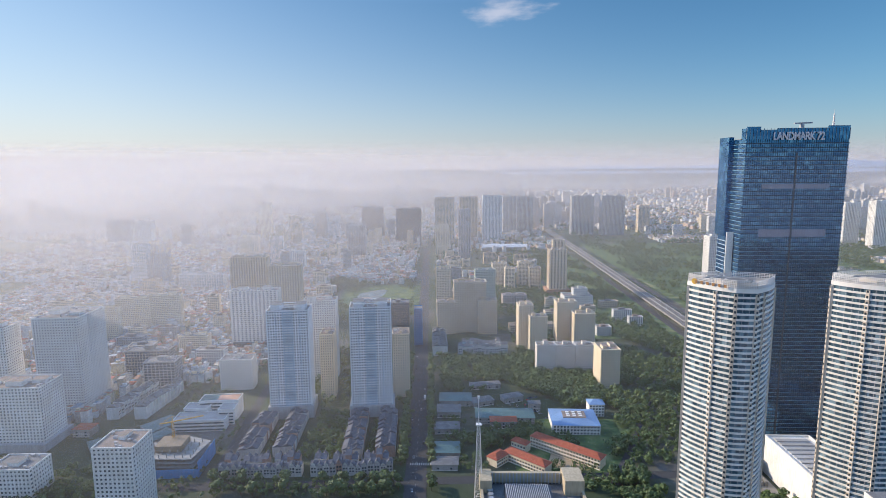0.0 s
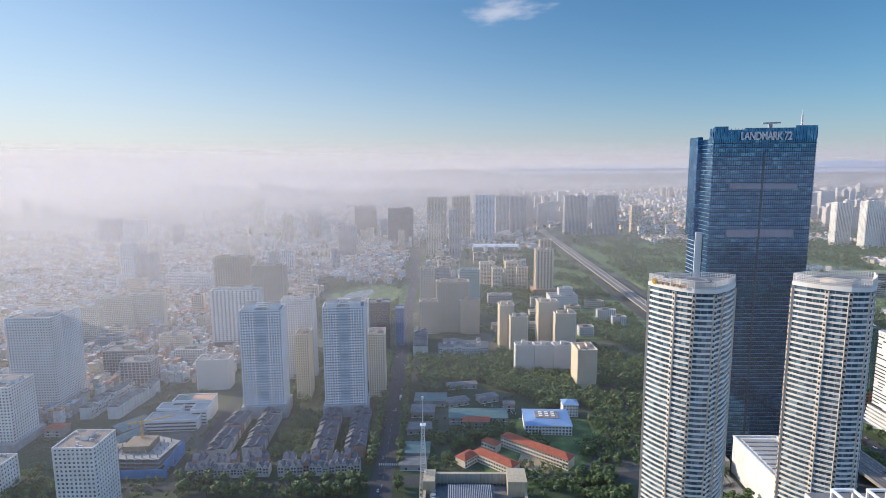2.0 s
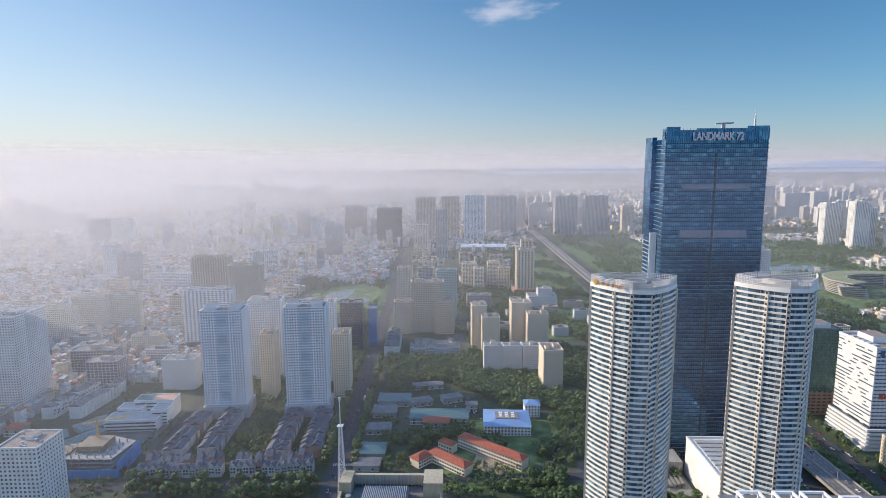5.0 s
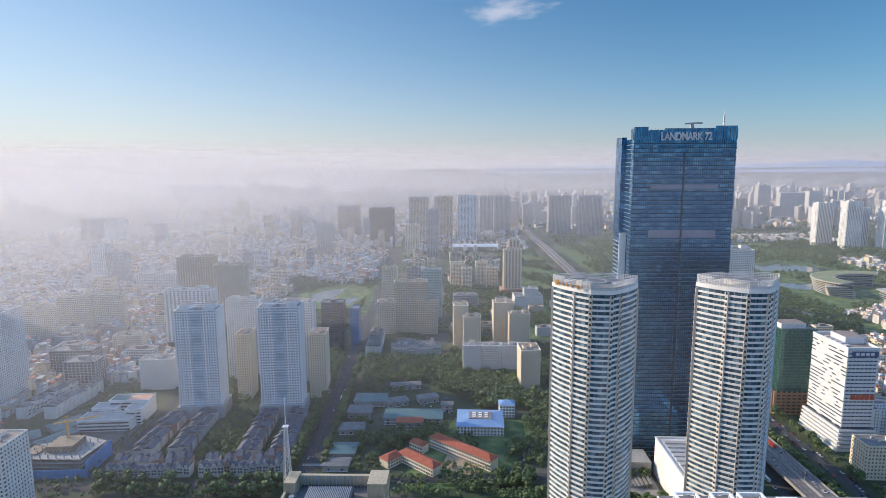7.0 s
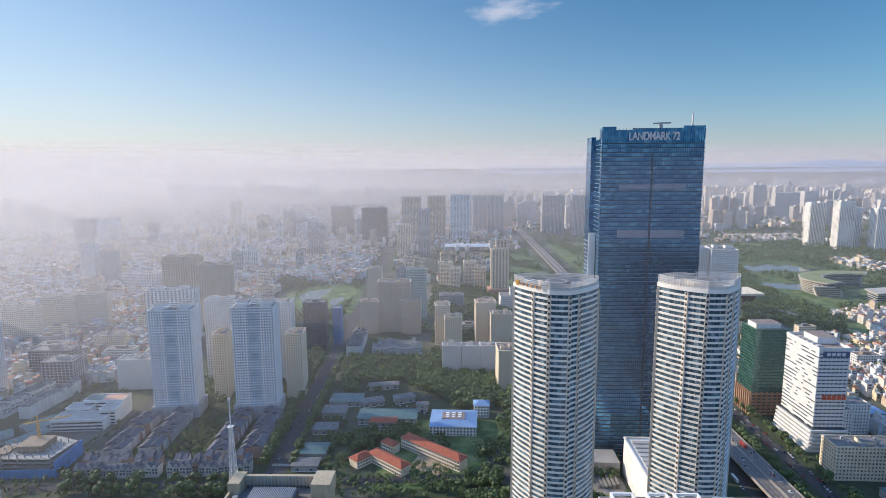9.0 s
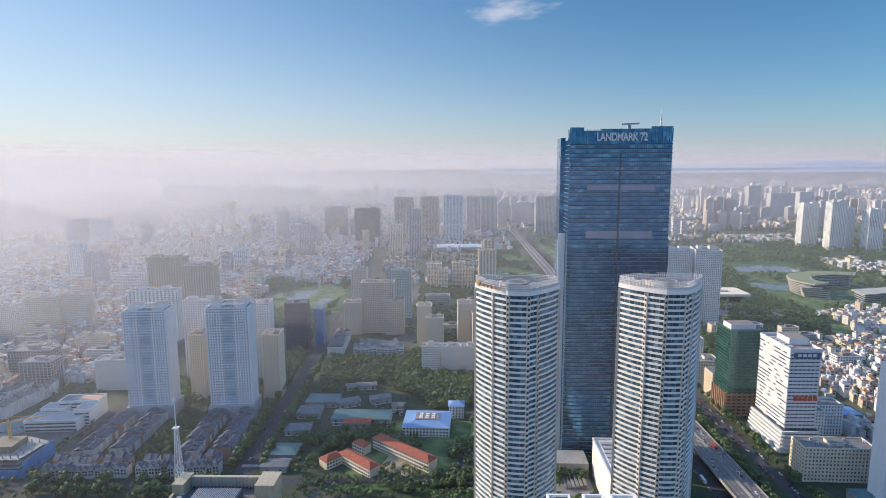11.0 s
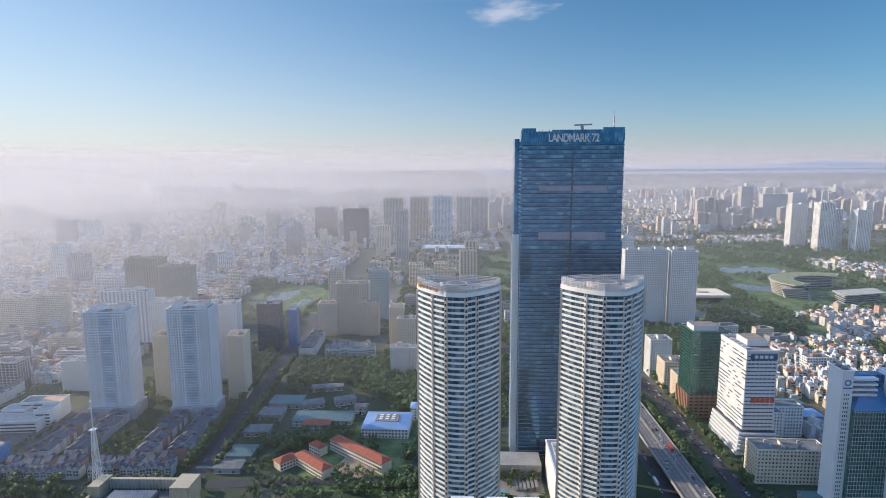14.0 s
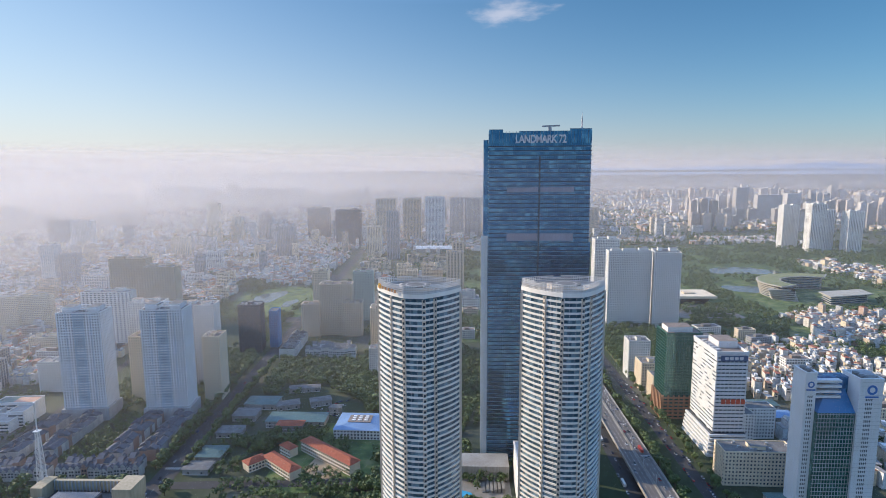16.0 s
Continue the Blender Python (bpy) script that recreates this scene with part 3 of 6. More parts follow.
# cream apartment quarter
for x, y, w, d, h in ((116, 905, 24, 26, 72), (134, 885, 28, 22, 58), (188, 930, 34, 26, 71), (212, 905, 34, 24, 58), (208, 735, 26, 34, 53)):
    tower("apartment_tower", "cream apartment tower with dark roof edges", "tower", x, y, w, d, h, 3, CREAM, GLASS_STD, 3.2, 3.1, 1.4, 1.3, cornice=0.6, roof=ROOFBROWN, group="cream quarter", fine=False)
for x in (132, 160, 188):
    tower("apartment_block", "white and cream eight-storey apartment block", "building", x, 795, 27, 18, 40, 2, WHITE, GLASS_STD, 3.2, 3.0, 1.4, 1.2, roof=ROOFBROWN, group="cream quarter", plant=1)
for x, y, w, h in ((112, 1400, 36, 58), (135, 1370, 24, 50), (172, 1390, 30, 62), (196, 1370, 28, 52)):
    tower("apartment_tower", "cream mid-rise apartment tower", "tower", x, y, w, 26, h, 2, CREAM, GLASS_STD, 3.3, 4.0, fine=False, cornice=0.8, group="cream mid-rises")
tower("slim_tower", "tall slim beige tower with dark window strips", "tower", 240, 1304, 41, 30, 105, 2, BEIGE, GLASS_DARK, 3.6, 9.0, 0.7, 4.0, podium=(56, 44, 14, TERRACOTTA))
tower("slim_tower", "tall beige stair tower with stepped top", "tower", 246, 1336, 28, 16, 124, 2, BEIGE, GLASS_DARK, 3.6, 9.0, 1.4, 4.0, plant=1)
tower("civic_hall", "low white civic hall with stepped storeys", "building", 262, 1180, 60, 40, 24, 2, WHITE, GLASS_STD, 4.2, 4.0, fine=False, plant=1)
tower("civic_hall", "white upper hall with a round roof", "building", 268, 1192, 30, 20, 38, 2, WHITE, GLASS_STD, 4.2, 4.0, fine=False, plant=1)
tower("office_block", "low pinkish office block", "building", 128, 1190, 52, 24, 24, 2, paint("pinkish_render", (0.62, 0.52, 0.47)), GLASS_STD, 3.6, 3.6, fine=False)

# second distance: tall blocks round two kilometres
MID = [(-43, 1943, 48, 30, 100, CREAM), (32, 1860, 40, 34, 158, GREY), (-40, 2249, 78, 30, 178, BEIGE), (57, 2335, 75, 30, 176, BEIGE), (153, 2300, 78, 40, 182, BLUEWHITE), (240, 2480, 60, 34, 170, GREY),
       (310, 2500, 70, 34, 168, GREY), (-348, 2400, 90, 40, 131, DARK), (-178, 2180, 96, 40, 141, DARK), (-324, 1856, 58, 30, 108, GREY), (563, 2500, 98, 40, 168, GREY), (690, 2480, 100, 40, 170, GREY), (850, 2560, 50, 30, 122, BEIGE),
       (-1330, 2209, 104, 40, 101, GREY), (-1195, 2124, 73, 40, 104, WHITE), (-816, 1431, 36, 30, 104, WHITE), (-770, 1440, 40, 24, 80, GREY), (-844, 2500, 53, 30, 148, CREAM), (-560, 2350, 50, 30, 120, GREY), (-660, 2300, 40, 30, 105, CREAM),
       (-455, 1600, 46, 20, 62, WHITE), (-620, 1350, 110, 20, 42, WHITE), (-700, 1900, 60, 20, 70, CREAM), (1462, 2110, 58, 34, 158, WHITE), (1512, 2030, 54, 36, 168, WHITE), (1572, 2075, 50, 30, 143, WHITE), (1614, 1990, 52, 36, 145, WHITE)]
for x, y, w, d, h, mat in MID:
    tower("high_rise", {"white_render": "white", "grey_render": "grey", "dark_cladding": "dark glazed", "beige_render": "beige", "cream_render": "cream", "pale_blue_render": "pale blue"}[mat.name] + " high-rise block standing in the haze", "tower",
          x, y, w, d, h, 2, mat, GLASS_DARK if mat == DARK else GLASS_STD, 3.6, 6.0, 1.2, 2.4, fine=False, plant=2, group="high-rises in the haze", proud=0.9)

# right side: white pair, offices along the viaduct
tower("apartment_tower", "wide white apartment slab with grey window grid", "tower", 567, 1060, 80, 22, 143, 0, WHITE, GLASS_STD, 3.3, 3.4, 1.0, 0.8, plant=3, group="white pair", fine=False)
tower("apartment_tower", "white apartment tower with bright flank", "tower", 631, 1045, 46, 60, 142, -12, WHITE, GLASS_STD, 3.3, 3.4, 1.4, 1.4, plant=2, group="white pair", fine=False)
tower("apartment_tower", "white apartment tower standing behind the pair", "tower", 555, 1180, 50, 30, 150, 0, WHITE, GLASS_STD, 3.3, 3.6, fine=False)
tower("office_block", "white office block with teal glass corner", "building", 503, 790, 30, 26, 54, 0, WHITE, GLASS_GREEN, 3.6, 3.4, plant=1)
tower("office_block", "pale yellow office block with a green roof edge", "building", 506, 742, 30, 30, 38, 0, CREAM, GLASS_STD, 3.6, 3.2, plant=1)
tower("office_block", "narrow cream office block", "building", 501, 705, 14, 24, 34, 0, CREAM, GLASS_STD, 3.6, 3.2, plant=0)
tower("slab_block", "long cream apartment block with dark flat roof", "building", 529, 514, 66, 24, 33, -2, CREAM, GLASS_STD, 3.5, 3.3, 1.5, 1.5, plant=1)
tower("slab_block", "white apartment block in an angle", "building", 552, 590, 20, 60, 36, 0, WHITE, GLASS_STD, 3.5, 3.3, 1.5, 1.5, plant=0)
tower("slab_block", "white apartment block in an angle", "building", 578, 610, 34, 20, 34, 0, WHITE, GLASS_STD, 3.5, 3.3, 1.5, 1.5, plant=0)


# ---- mid-rise blocks scattered through the old quarters ----
def block(x, y, w, d, h, rot, wall, label):
    t = new("mid_rise", Build().prism(rect(w, d, -0.5), 0, h - 0.3).mesh("mid_rise", GLASS_STD))
    t.matrix_world = pose(x, y, 0, 0, 0, rot)
    tagged(t, label, "building", "mid-rise blocks")
    claim(x - w / 2 - 2, x + w / 2 + 2, y - 2, y + d + 2)
    b = Build()
    n = int(h / 3.5)
    for k in range(n):
        b.ring(rect(w, d), rect(w, d, -0.6), k * h / n, k * h / n + 1.5)
    m = max(2, round(w / 4))
    for k in range(m + 1):
        px = -w / 2 + 0.7 + (w - 1.4) * k / m
        b.box(px - 0.7, px + 0.7, 0.04, 0.6, 0, h - 0.1)
    for sx in (-1, 1):
        for k in range(1, 4):
            e = sx * (w / 2 - 0.05)
            b.box(min(e, e - sx * 0.5), max(e, e - sx * 0.5), d * k / 4 - 0.8, d * k / 4 + 0.8, 0, h - 0.1)
    b.ring(rect(w, d, 0.1), rect(w, d, -0.6), h - 0.3, h + 1.1)
    tagged(part("facade", b.mesh("facade", wall), t), kind="stuff")
    part("roof", Build().prism(rect(w, d, -0.5), h - 0.3, h + 0.1).box(-w * .2, w * .15, d * .3, d * .7, h + 0.1, h + 4).mesh("roof", ROOFBROWN if int(x) % 2 else ROOFGREY), t)


rm_ = random.Random(14)
for x0, x1, y0, y1, n, h0, h1 in ((-950, -300, 780, 1080, 22, 14, 34), (-900, -280, 1100, 1460, 22, 16, 44), (-1300, -150, 1500, 2000, 26, 20, 70), (-1500, -100, 2000, 2500, 22, 30, 90), (-30, 220, 1460, 1900, 14, 14, 40), (90, 390, 960, 1180, 9, 10, 22), (620, 880, 900, 1000, 5, 14, 26), (400, 1300, 2480, 2590, 8, 30, 80), (590, 900, 560, 860, 9, 16, 26), (-60, 60, 1180, 1320, 5, 8, 14)):
    k = 0
    for _ in range(n * 12):
        x, y = rm_.uniform(x0, x1), rm_.uniform(y0, y1)
        w = rm_.uniform(18, 46)
        if k >= n or not free(x, y + 8, w * 0.5 + 6):
            continue
        wall, nm = rm_.choice(((WHITE, "white"), (CREAM, "cream"), (CREAM, "cream"), (WHITE, "white"), (BEIGE, "beige"), (GREY, "grey")))
        block(x, y, w, rm_.uniform(12, 20), rm_.uniform(h0, h1), 5 + rm_.choice((0, 0, 90)) * 0 + rm_.uniform(-6, 6), wall, nm + " rendered mid-rise block among low houses")
        k += 1

# ---- the glass skyscraper ----
def skyscraper():
    t = thing("glass_skyscraper", "very tall dark blue glass skyscraper with a notched crown", "skyscraper", 324, 551, 0, -1.2)
    W, D, H = 95.0, 27.0, 330.0
    claim(260, 385, 545, 630)
    hw = W / 2
    part("curtain_wall", Build().prism(rect(W, D), 0, H - 9).mesh("curtain_wall", GLASS_BLUE), t)
    low = Build().box(-hw - 6.5, -hw, 14, 34, 0, 226).box(hw, hw + 2.5, 4, 30, 0, 226)
    part("lower_wing", low.mesh("lower_wing", GLASS_BLUE), t)
    part("side_wing", Build().box(-hw - 4.6, -hw, 25, 46, 226, 324).mesh("side_wing", GLASS_BLUE), t)
    part("white_fin", Build().box(-hw - 7, -hw - 0.5, 12.4, 13.6, 0, 231).mesh("white_fin", PANEL), t, "white metal corner fin")
    # floor by floor: dark spandrels and thin sill rails
    band = Build().ring(rect(W, D, 0.3), rect(W, D, -0.2), 0, 0.4).mesh("floor_band", paint("blue_spandrel", (0.17, 0.32, 0.45), rough=0.35, grime=0.1))
    dark = Build().ring(rect(W, D, 0.2), rect(W, D, -0.2), 0, 0.8).mesh("spandrel", paint("navy_spandrel", (0.015, 0.035, 0.07), rough=0.25, grime=0.1))
    n = 78
    for k in range(1, n):
        z = k * (H - 10) / n
        part("floor_band", band, t, at=(0, 0, z))
        part("spandrel", dark, t, at=(0, 0, z + 0.55))
    sb = Build().ring([(-hw - 6.8, 14.3), (-hw - 0.1, 14.3), (-hw - 0.1, 34.3), (-hw - 6.8, 34.3)], [(-hw - 6.3, 14.8), (-hw - 0.4, 14.8), (-hw - 0.4, 33.8), (-hw - 6.3, 33.8)], 0, 0.6).mesh("wing_band", BLUEMID)
    for k in range(1, 55):
        part("wing_band", sb, t, at=(0, 0, k * 4.1))
    mull = Build().box(-0.09, 0.09, -0.42, 0, 0, H - 9).mesh("mullion", paint("steel_blue_mullion", (0.06, 0.12, 0.17), rough=0.4))
    for k in range(46):
        part("mullion", mull, t, at=(-hw + (k + 0.5) * W / 46, 0, 0))
    part("centre_reveal", Build().box(-0.6, 0.6, -0.55, 0, 0, H - 22).mesh("centre_reveal", DARK), t)
    for z in (228, 274):
        for x0, x1 in ((-hw + 17, -1), (1, hw - 15)):
            part("louvre_panel", Build().box(x0, x1, -0.7, 0, z, z + 7 - (2.5 if z > 250 else 0)).mesh("louvre_panel", paint("mauve_louvres", (0.32, 0.31, 0.38), rough=0.5)), t, "grey mauve plant floor louvres")
    # notched crown: screens of open glass round the roof
    cr = GLASS_BLUE
    frame_m = paint("crown_frame", (0.22, 0.30, 0.36), rough=0.4)
    for x0, x1, zt in ((-hw, -hw + 13, 332), (-hw + 13, -hw + 28, 329), (-hw + 28, hw - 20, 330.5), (hw - 20, hw, 332.5)):
        part("crown_screen", Build().box(x0, x1, 0, 0.8, H - 9, zt).mesh("crown_screen", cr), t)
        part("crown_rail", Build().box(x0, x1, -0.3, 1.1, zt, zt + 0.5).mesh("crown_rail", frame_m), t)
    for sx in (-1, 1):
        part("crown_screen", Build().box(sx * hw - 0.4, sx * hw + 0.4, 1.2, 9, H - 9, H + 1).mesh("crown_screen", cr), t)
    part("crown_screen", Build().box(-hw, hw, 9, 9.8, H - 9, H - 1).mesh("crown_screen", cr), t)
    post = Build().box(-0.15, 0.15, -0.5, 0, H - 9, H + 1).mesh("crown_post", frame_m)
    for k in range(31):
        part("crown_post", post, t, at=(-hw + k * W / 30, 0, 0))
    part("roof_deck", Build().box(-hw + 1, hw - 1, 1, D - 1, H - 9, H - 8.4).mesh("roof_deck", ROOFGREY), t)
    # cleaning crane and mast
    c = Build().box(9, 12, 12, 15, H - 9, H + 5).bar((3, 13.5, H + 6), (20, 13.5, H + 6.6), 0.7).bar((10.5, 13.5, H + 4), (10.5, 13.5, H + 7), 1.0)
    part("facade_crane", c.mesh("facade_crane", GREY), t, "small grey facade-cleaning crane on the roof")
    m = Build()
    for a in range(4):
        dx, dy = ((-1, -1), (1, -1), (1, 1), (-1, 1))[a]
        ex, ey = ((1, -1), (1, 1), (-1, 1), (-1, -1))[a]
        m.bar((41 + dx, 15 + dy, H - 8), (41 + dx * 0.2, 15 + dy * 0.2, H + 15), 0.22)
        for k in range(8):
            f, g = 1 - k / 10, 1 - (k + 1) / 10
            m.bar((41 + dx * f, 15 + dy * f, H - 8 + k * 2.8), (41 + ex * g, 15 + ey * g, H - 8 + (k + 1) * 2.8), 0.12)
    m.bar((41, 15, H + 14), (41, 15, H + 19), 0.12)
    part("roof_mast", m.mesh("roof_mast", STEELRW), t, "slender white lattice mast")
    cu = bpy.data.curves.new("lettering", "FONT")
    cu.body, cu.size, cu.extrude, cu.align_x = "LANDMARK 72", 10.2, 0.3, "CENTER"
    cu.space_character = 0.92
    cu.offset = 0.3
    tmp = new("lettering_tmp", cu)
    bpy.context.view_layer.update()
    me = bpy.data.meshes.new_from_object(tmp.evaluated_get(bpy.context.evaluated_depsgraph_get()))
    bpy.data.objects.remove(tmp)
    me.materials.clear(); me.materials.append(paint("sign_white", (0.62, 0.60, 0.64), rough=0.5, grime=0.02))
    s = part("lettering", me, t, "pale raised letters on the crown")
    s.matrix_local = pose(0.5, -0.9, H - 10, 90, 0, 0) @ Matrix.Diagonal((0.74, 1, 1, 1))
    return t


skyscraper()


# ---- the two lens-shaped residential towers ----
def arc(p, q, bulge, n):
    """Points from p to q (q left out) on a shallow arc bulging to the right of the way."""
    p, q = Vector(p), Vector(q)
    d = q - p
    nrm = Vector((d.y, -d.x)).normalized()
    return [tuple(p + d * (k / n) + nrm * bulge * 4 * (k / n) * (1 - k / n)) for k in range(n)]


PLAN = arc((-30, 34), (-7, 3), 2.6, 8) + arc((-7, 3), (8, 1), 0.8, 3) + arc((8, 1), (35, 28), 2.4, 8) + arc((35, 28), (-30, 34), 9, 10)


def shrink(poly, k):
    cx, cy = sum(p[0] for p in poly) / len(poly), sum(p[1] for p in poly) / len(poly)
    return [(cx + (x - cx) * k, cy + (y - cy) * k) for x, y in poly]


def residence(label):
    t = thing("residential_tower", label, "tower", 0, 0, 0, 0, "twin residential towers")
    H, n = 203.0, 48
    part("glazing", Build().prism(shrink(PLAN, 0.972), 0, H).mesh("glazing", GLASS_RES), t)
    st = H / n
    band = Build().ring(PLAN, shrink(PLAN, 0.94), 0, 1.25).mesh("balcony_band", RES_WHITE)
    slab = Build().ring(shrink(PLAN, 1.008), shrink(PLAN, 0.94), 0, 0.3).mesh("floor_slab", RES_WHITE)
    for k in range(n):
        part("balcony_band", band, t, at=(0, 0, k * st))
        part("floor_slab", slab, t, at=(0, 0, k * st + 1.26))
    # stone columns with paired balconies between the curved fronts
    cx, cy = sum(p[0] for p in PLAN) / len(PLAN), sum(p[1] for p in PLAN) / len(PLAN)
    for i in (0, 5, 8, 11, 13, 19):
        x, y = PLAN[i]
        ang = math.degrees(math.atan2(y - cy, x - cx))
        col = Build().box(-1.5, 0.45, -1.25, 1.25, 0, H - 1)
        part("stone_column", col.mesh("stone_column", RES_STONE), t).matrix_local = pose(x, y, 0, 0, 0, ang)
        sl_ = Build()
        for k in range(n):
            sl_.box(0.3, 0.5, -0.75, 0.75, k * st + 1.5, k * st + 3.3)
        o_ = part("column_glazing", sl_.mesh("column_glazing", GLASS_DARK), t, "small dark panes up the column")
        tagged(o_, kind="stuff").matrix_local = pose(x, y, 0, 0, 0, ang)
        nb = Build().box(0.5, 1.3, -1.5, 1.5, 0, 0.95).mesh("balcony", RES_WHITE)
        for k in range(0, n - 1):
            if i in (5, 11):
                part("balcony", nb, t).matrix_local = pose(x, y, k * st + 0.5, 0, 0, ang)
    # mullions on the glazing, crown screen, roof
    mu = Build()
    gl = shrink(PLAN, 0.973)
    for a in range(len(gl)):
        p, q = Vector(gl[a]), Vector(gl[(a + 1) % len(gl)])
        for f in (0.0,):
            r = p + (q - p) * f
            mu.bar((r.x, r.y, 0), (r.x, r.y, H), 0.1)
    tagged(part("mullions", mu.mesh("mullions", GREY), t, "thin white window posts"), kind="stuff")
    part("crown_band", Build().ring(shrink(PLAN, 1.01), shrink(PLAN, 0.95), H, H + 3.2).mesh("crown_band", RES_WHITE), t)
    part("roof", Build().prism(shrink(PLAN, 0.955), H, H + 0.8).mesh("roof", ROOFBROWN), t)
    sc = shrink(PLAN, 0.985)
    scr = Build()
    for a in range(len(sc)):
        p, q = Vector(sc[a]), Vector(sc[(a + 1) % len(sc)])
        for f in (0, 0.25, 0.5, 0.75):
            r = p + (q - p) * f
            scr.bar((r.x, r.y, H + 3), (r.x, r.y, H + 9.3 - 1.6 * (a % 7 == 3)), 0.2)
        for z in (H + 4, H + 5.4, H + 6.8, H + 8.0, H + 9.2 - 1.6 * (a % 7 == 3)):
            scr.bar((p.x, p.y, z), (q.x, q.y, z), 0.17)
    part("crown_screen", scr.mesh("crown_screen", STEELRW), t, "open white steel screen round the roof")
    part("crown_louvres", Build().ring(shrink(PLAN, 0.975), shrink(PLAN, 0.965), H + 3.2, H + 5.2).mesh("crown_louvres", paint("pale_louvres", (0.55, 0.53, 0.52), rough=0.6)), t)
    part("helipad", Build().prism([(1 + 11 * math.cos(a * 0.3927), 20 + 11 * math.sin(a * 0.3927)) for a in range(16)], H + 6.2, H + 7).mesh("helipad", ROOFGREY), t, "round grey helipad on a raised deck")
    part("helipad_ring", Build().ring([(1 + 8 * math.cos(a * 0.3927), 20 + 8 * math.sin(a * 0.3927)) for a in range(16)], [(1 + 7 * math.cos(a * 0.3927), 20 + 7 * math.sin(a * 0.3927)) for a in range(16)], H + 7, H + 7.06).mesh("helipad_ring", LINE), t)
    part("plant_room", Build().box(-12, 12, 12, 28, H + 0.8, H + 6.2).mesh("plant_room", RES_STONE), t)
    part("base", Build().prism(shrink(PLAN, 1.02), 0, 12).mesh("base", BLUEMID), t)
    return t


RES_WHITE = paint("white_balcony_paint", (0.82, 0.80, 0.77), rough=0.6, grime=0.1)
RES_STONE = paint("beige_stone_cladding", (0.62, 0.54, 0.46), rough=0.6, grime=0.2)
r1 = residence("white balconied residential tower with curved glass fronts")
r1.matrix_world = pose(214.5, 411, 0, 0, 0, 0)
r2 = copy_thing(r1, pose(331, 415, 0, 0, 0, 8))
claim(170, 245, 400, 470); claim(290, 365, 400, 470)
# round gold emblem and bars of lettering on the first one's crown
em = tagged(new("roof_emblem", Build().prism([(2.2 * math.cos(a * 0.3927), 2.2 * math.sin(a * 0.3927)) for a in range(16)], 0, 0.4).mesh("roof_emblem", paint("gold_sign", (0.75, 0.48, 0.10), rough=0.4, metal=0.4))), "round gold emblem sign on the roof screen", "sign")
em.matrix_world = pose(214.5 - 27.5, 411 + 27.5, 207.2, 90, 0, -48)
for k in range(6):
    b_ = tagged(new("sign_bar", Build().box(-1.0, 1.0, -0.2, 0.2, 0, 2.2).mesh("sign_bar", paint("bronze_sign", (0.40, 0.22, 0.10), rough=0.4))), "bronze bar of roof sign lettering", "sign", group="roof sign bars")
    f = 0.2 + k * 0.12
    b_.matrix_world = pose(214.5 - 30.8 + 23 * f - 1.2, 411 + 33 - 31 * f - 1.6, 206.2, 0, 0, -53)

# podium and garden between the towers
t = thing("podium_hall", "long white-walled podium hall with roof grilles", "building", 318, 440, 0, -1)
claim(296, 345, 430, 530)
part("wall", Build().box(-19, 22, 4, 85, 0, 36).mesh("wall", WHITE), t)
part("parapet", Build().ring([(-19.5, 3.5), (22.5, 3.5), (22.5, 85.5), (-19.5, 85.5)], [(-18, 5), (21, 5), (21, 84), (-18, 84)], 36, 37.6).mesh("parapet", WHITE), t)
for k in range(9):
    part("roof_grille", Build().box(-14, 16, 9 + k * 8, 14 + k * 8, 36, 37.2).mesh("roof_grille", GREY), t)
part("glass_front", Build().box(22, 22.4, 6, 80, 3, 33).mesh("glass_front", GLASS_BLUE), t)
t = thing("podium_hall", "low dark podium roof at the skyscraper's foot", "building", 262, 520, 0, -1)
part("wall", Build().box(-16, 34, 0, 26, 0, 14).mesh("wall", CONCRETE), t)
for k in range(6):
    part("terrace_step", Build().box(8 + k * 3.6, 10.6 + k * 3.6, -22, -1, 0, 1 + k * 0.8).mesh("terrace_step", PAVING), t)
sheet("pool_deck", [(225, 455), (296, 455), (296, 520), (225, 520)], 0.4, PAVING, "pale paved pool garden", "pavement")
pool = Build().prism([(248 + 11 * math.cos(a * 0.314) * (1 + 0.2 * math.sin(3 * a * 0.314)), 492 + 9 * math.sin(a * 0.314)) for a in range(20)], 0.3, 0.9)
tagged(new("swimming_pool", pool.mesh("swimming_pool", paint("pool_blue", (0.05, 0.35, 0.60), rough=0.1, grime=0.1))), "bright blue swimming pool in the garden", "pool")

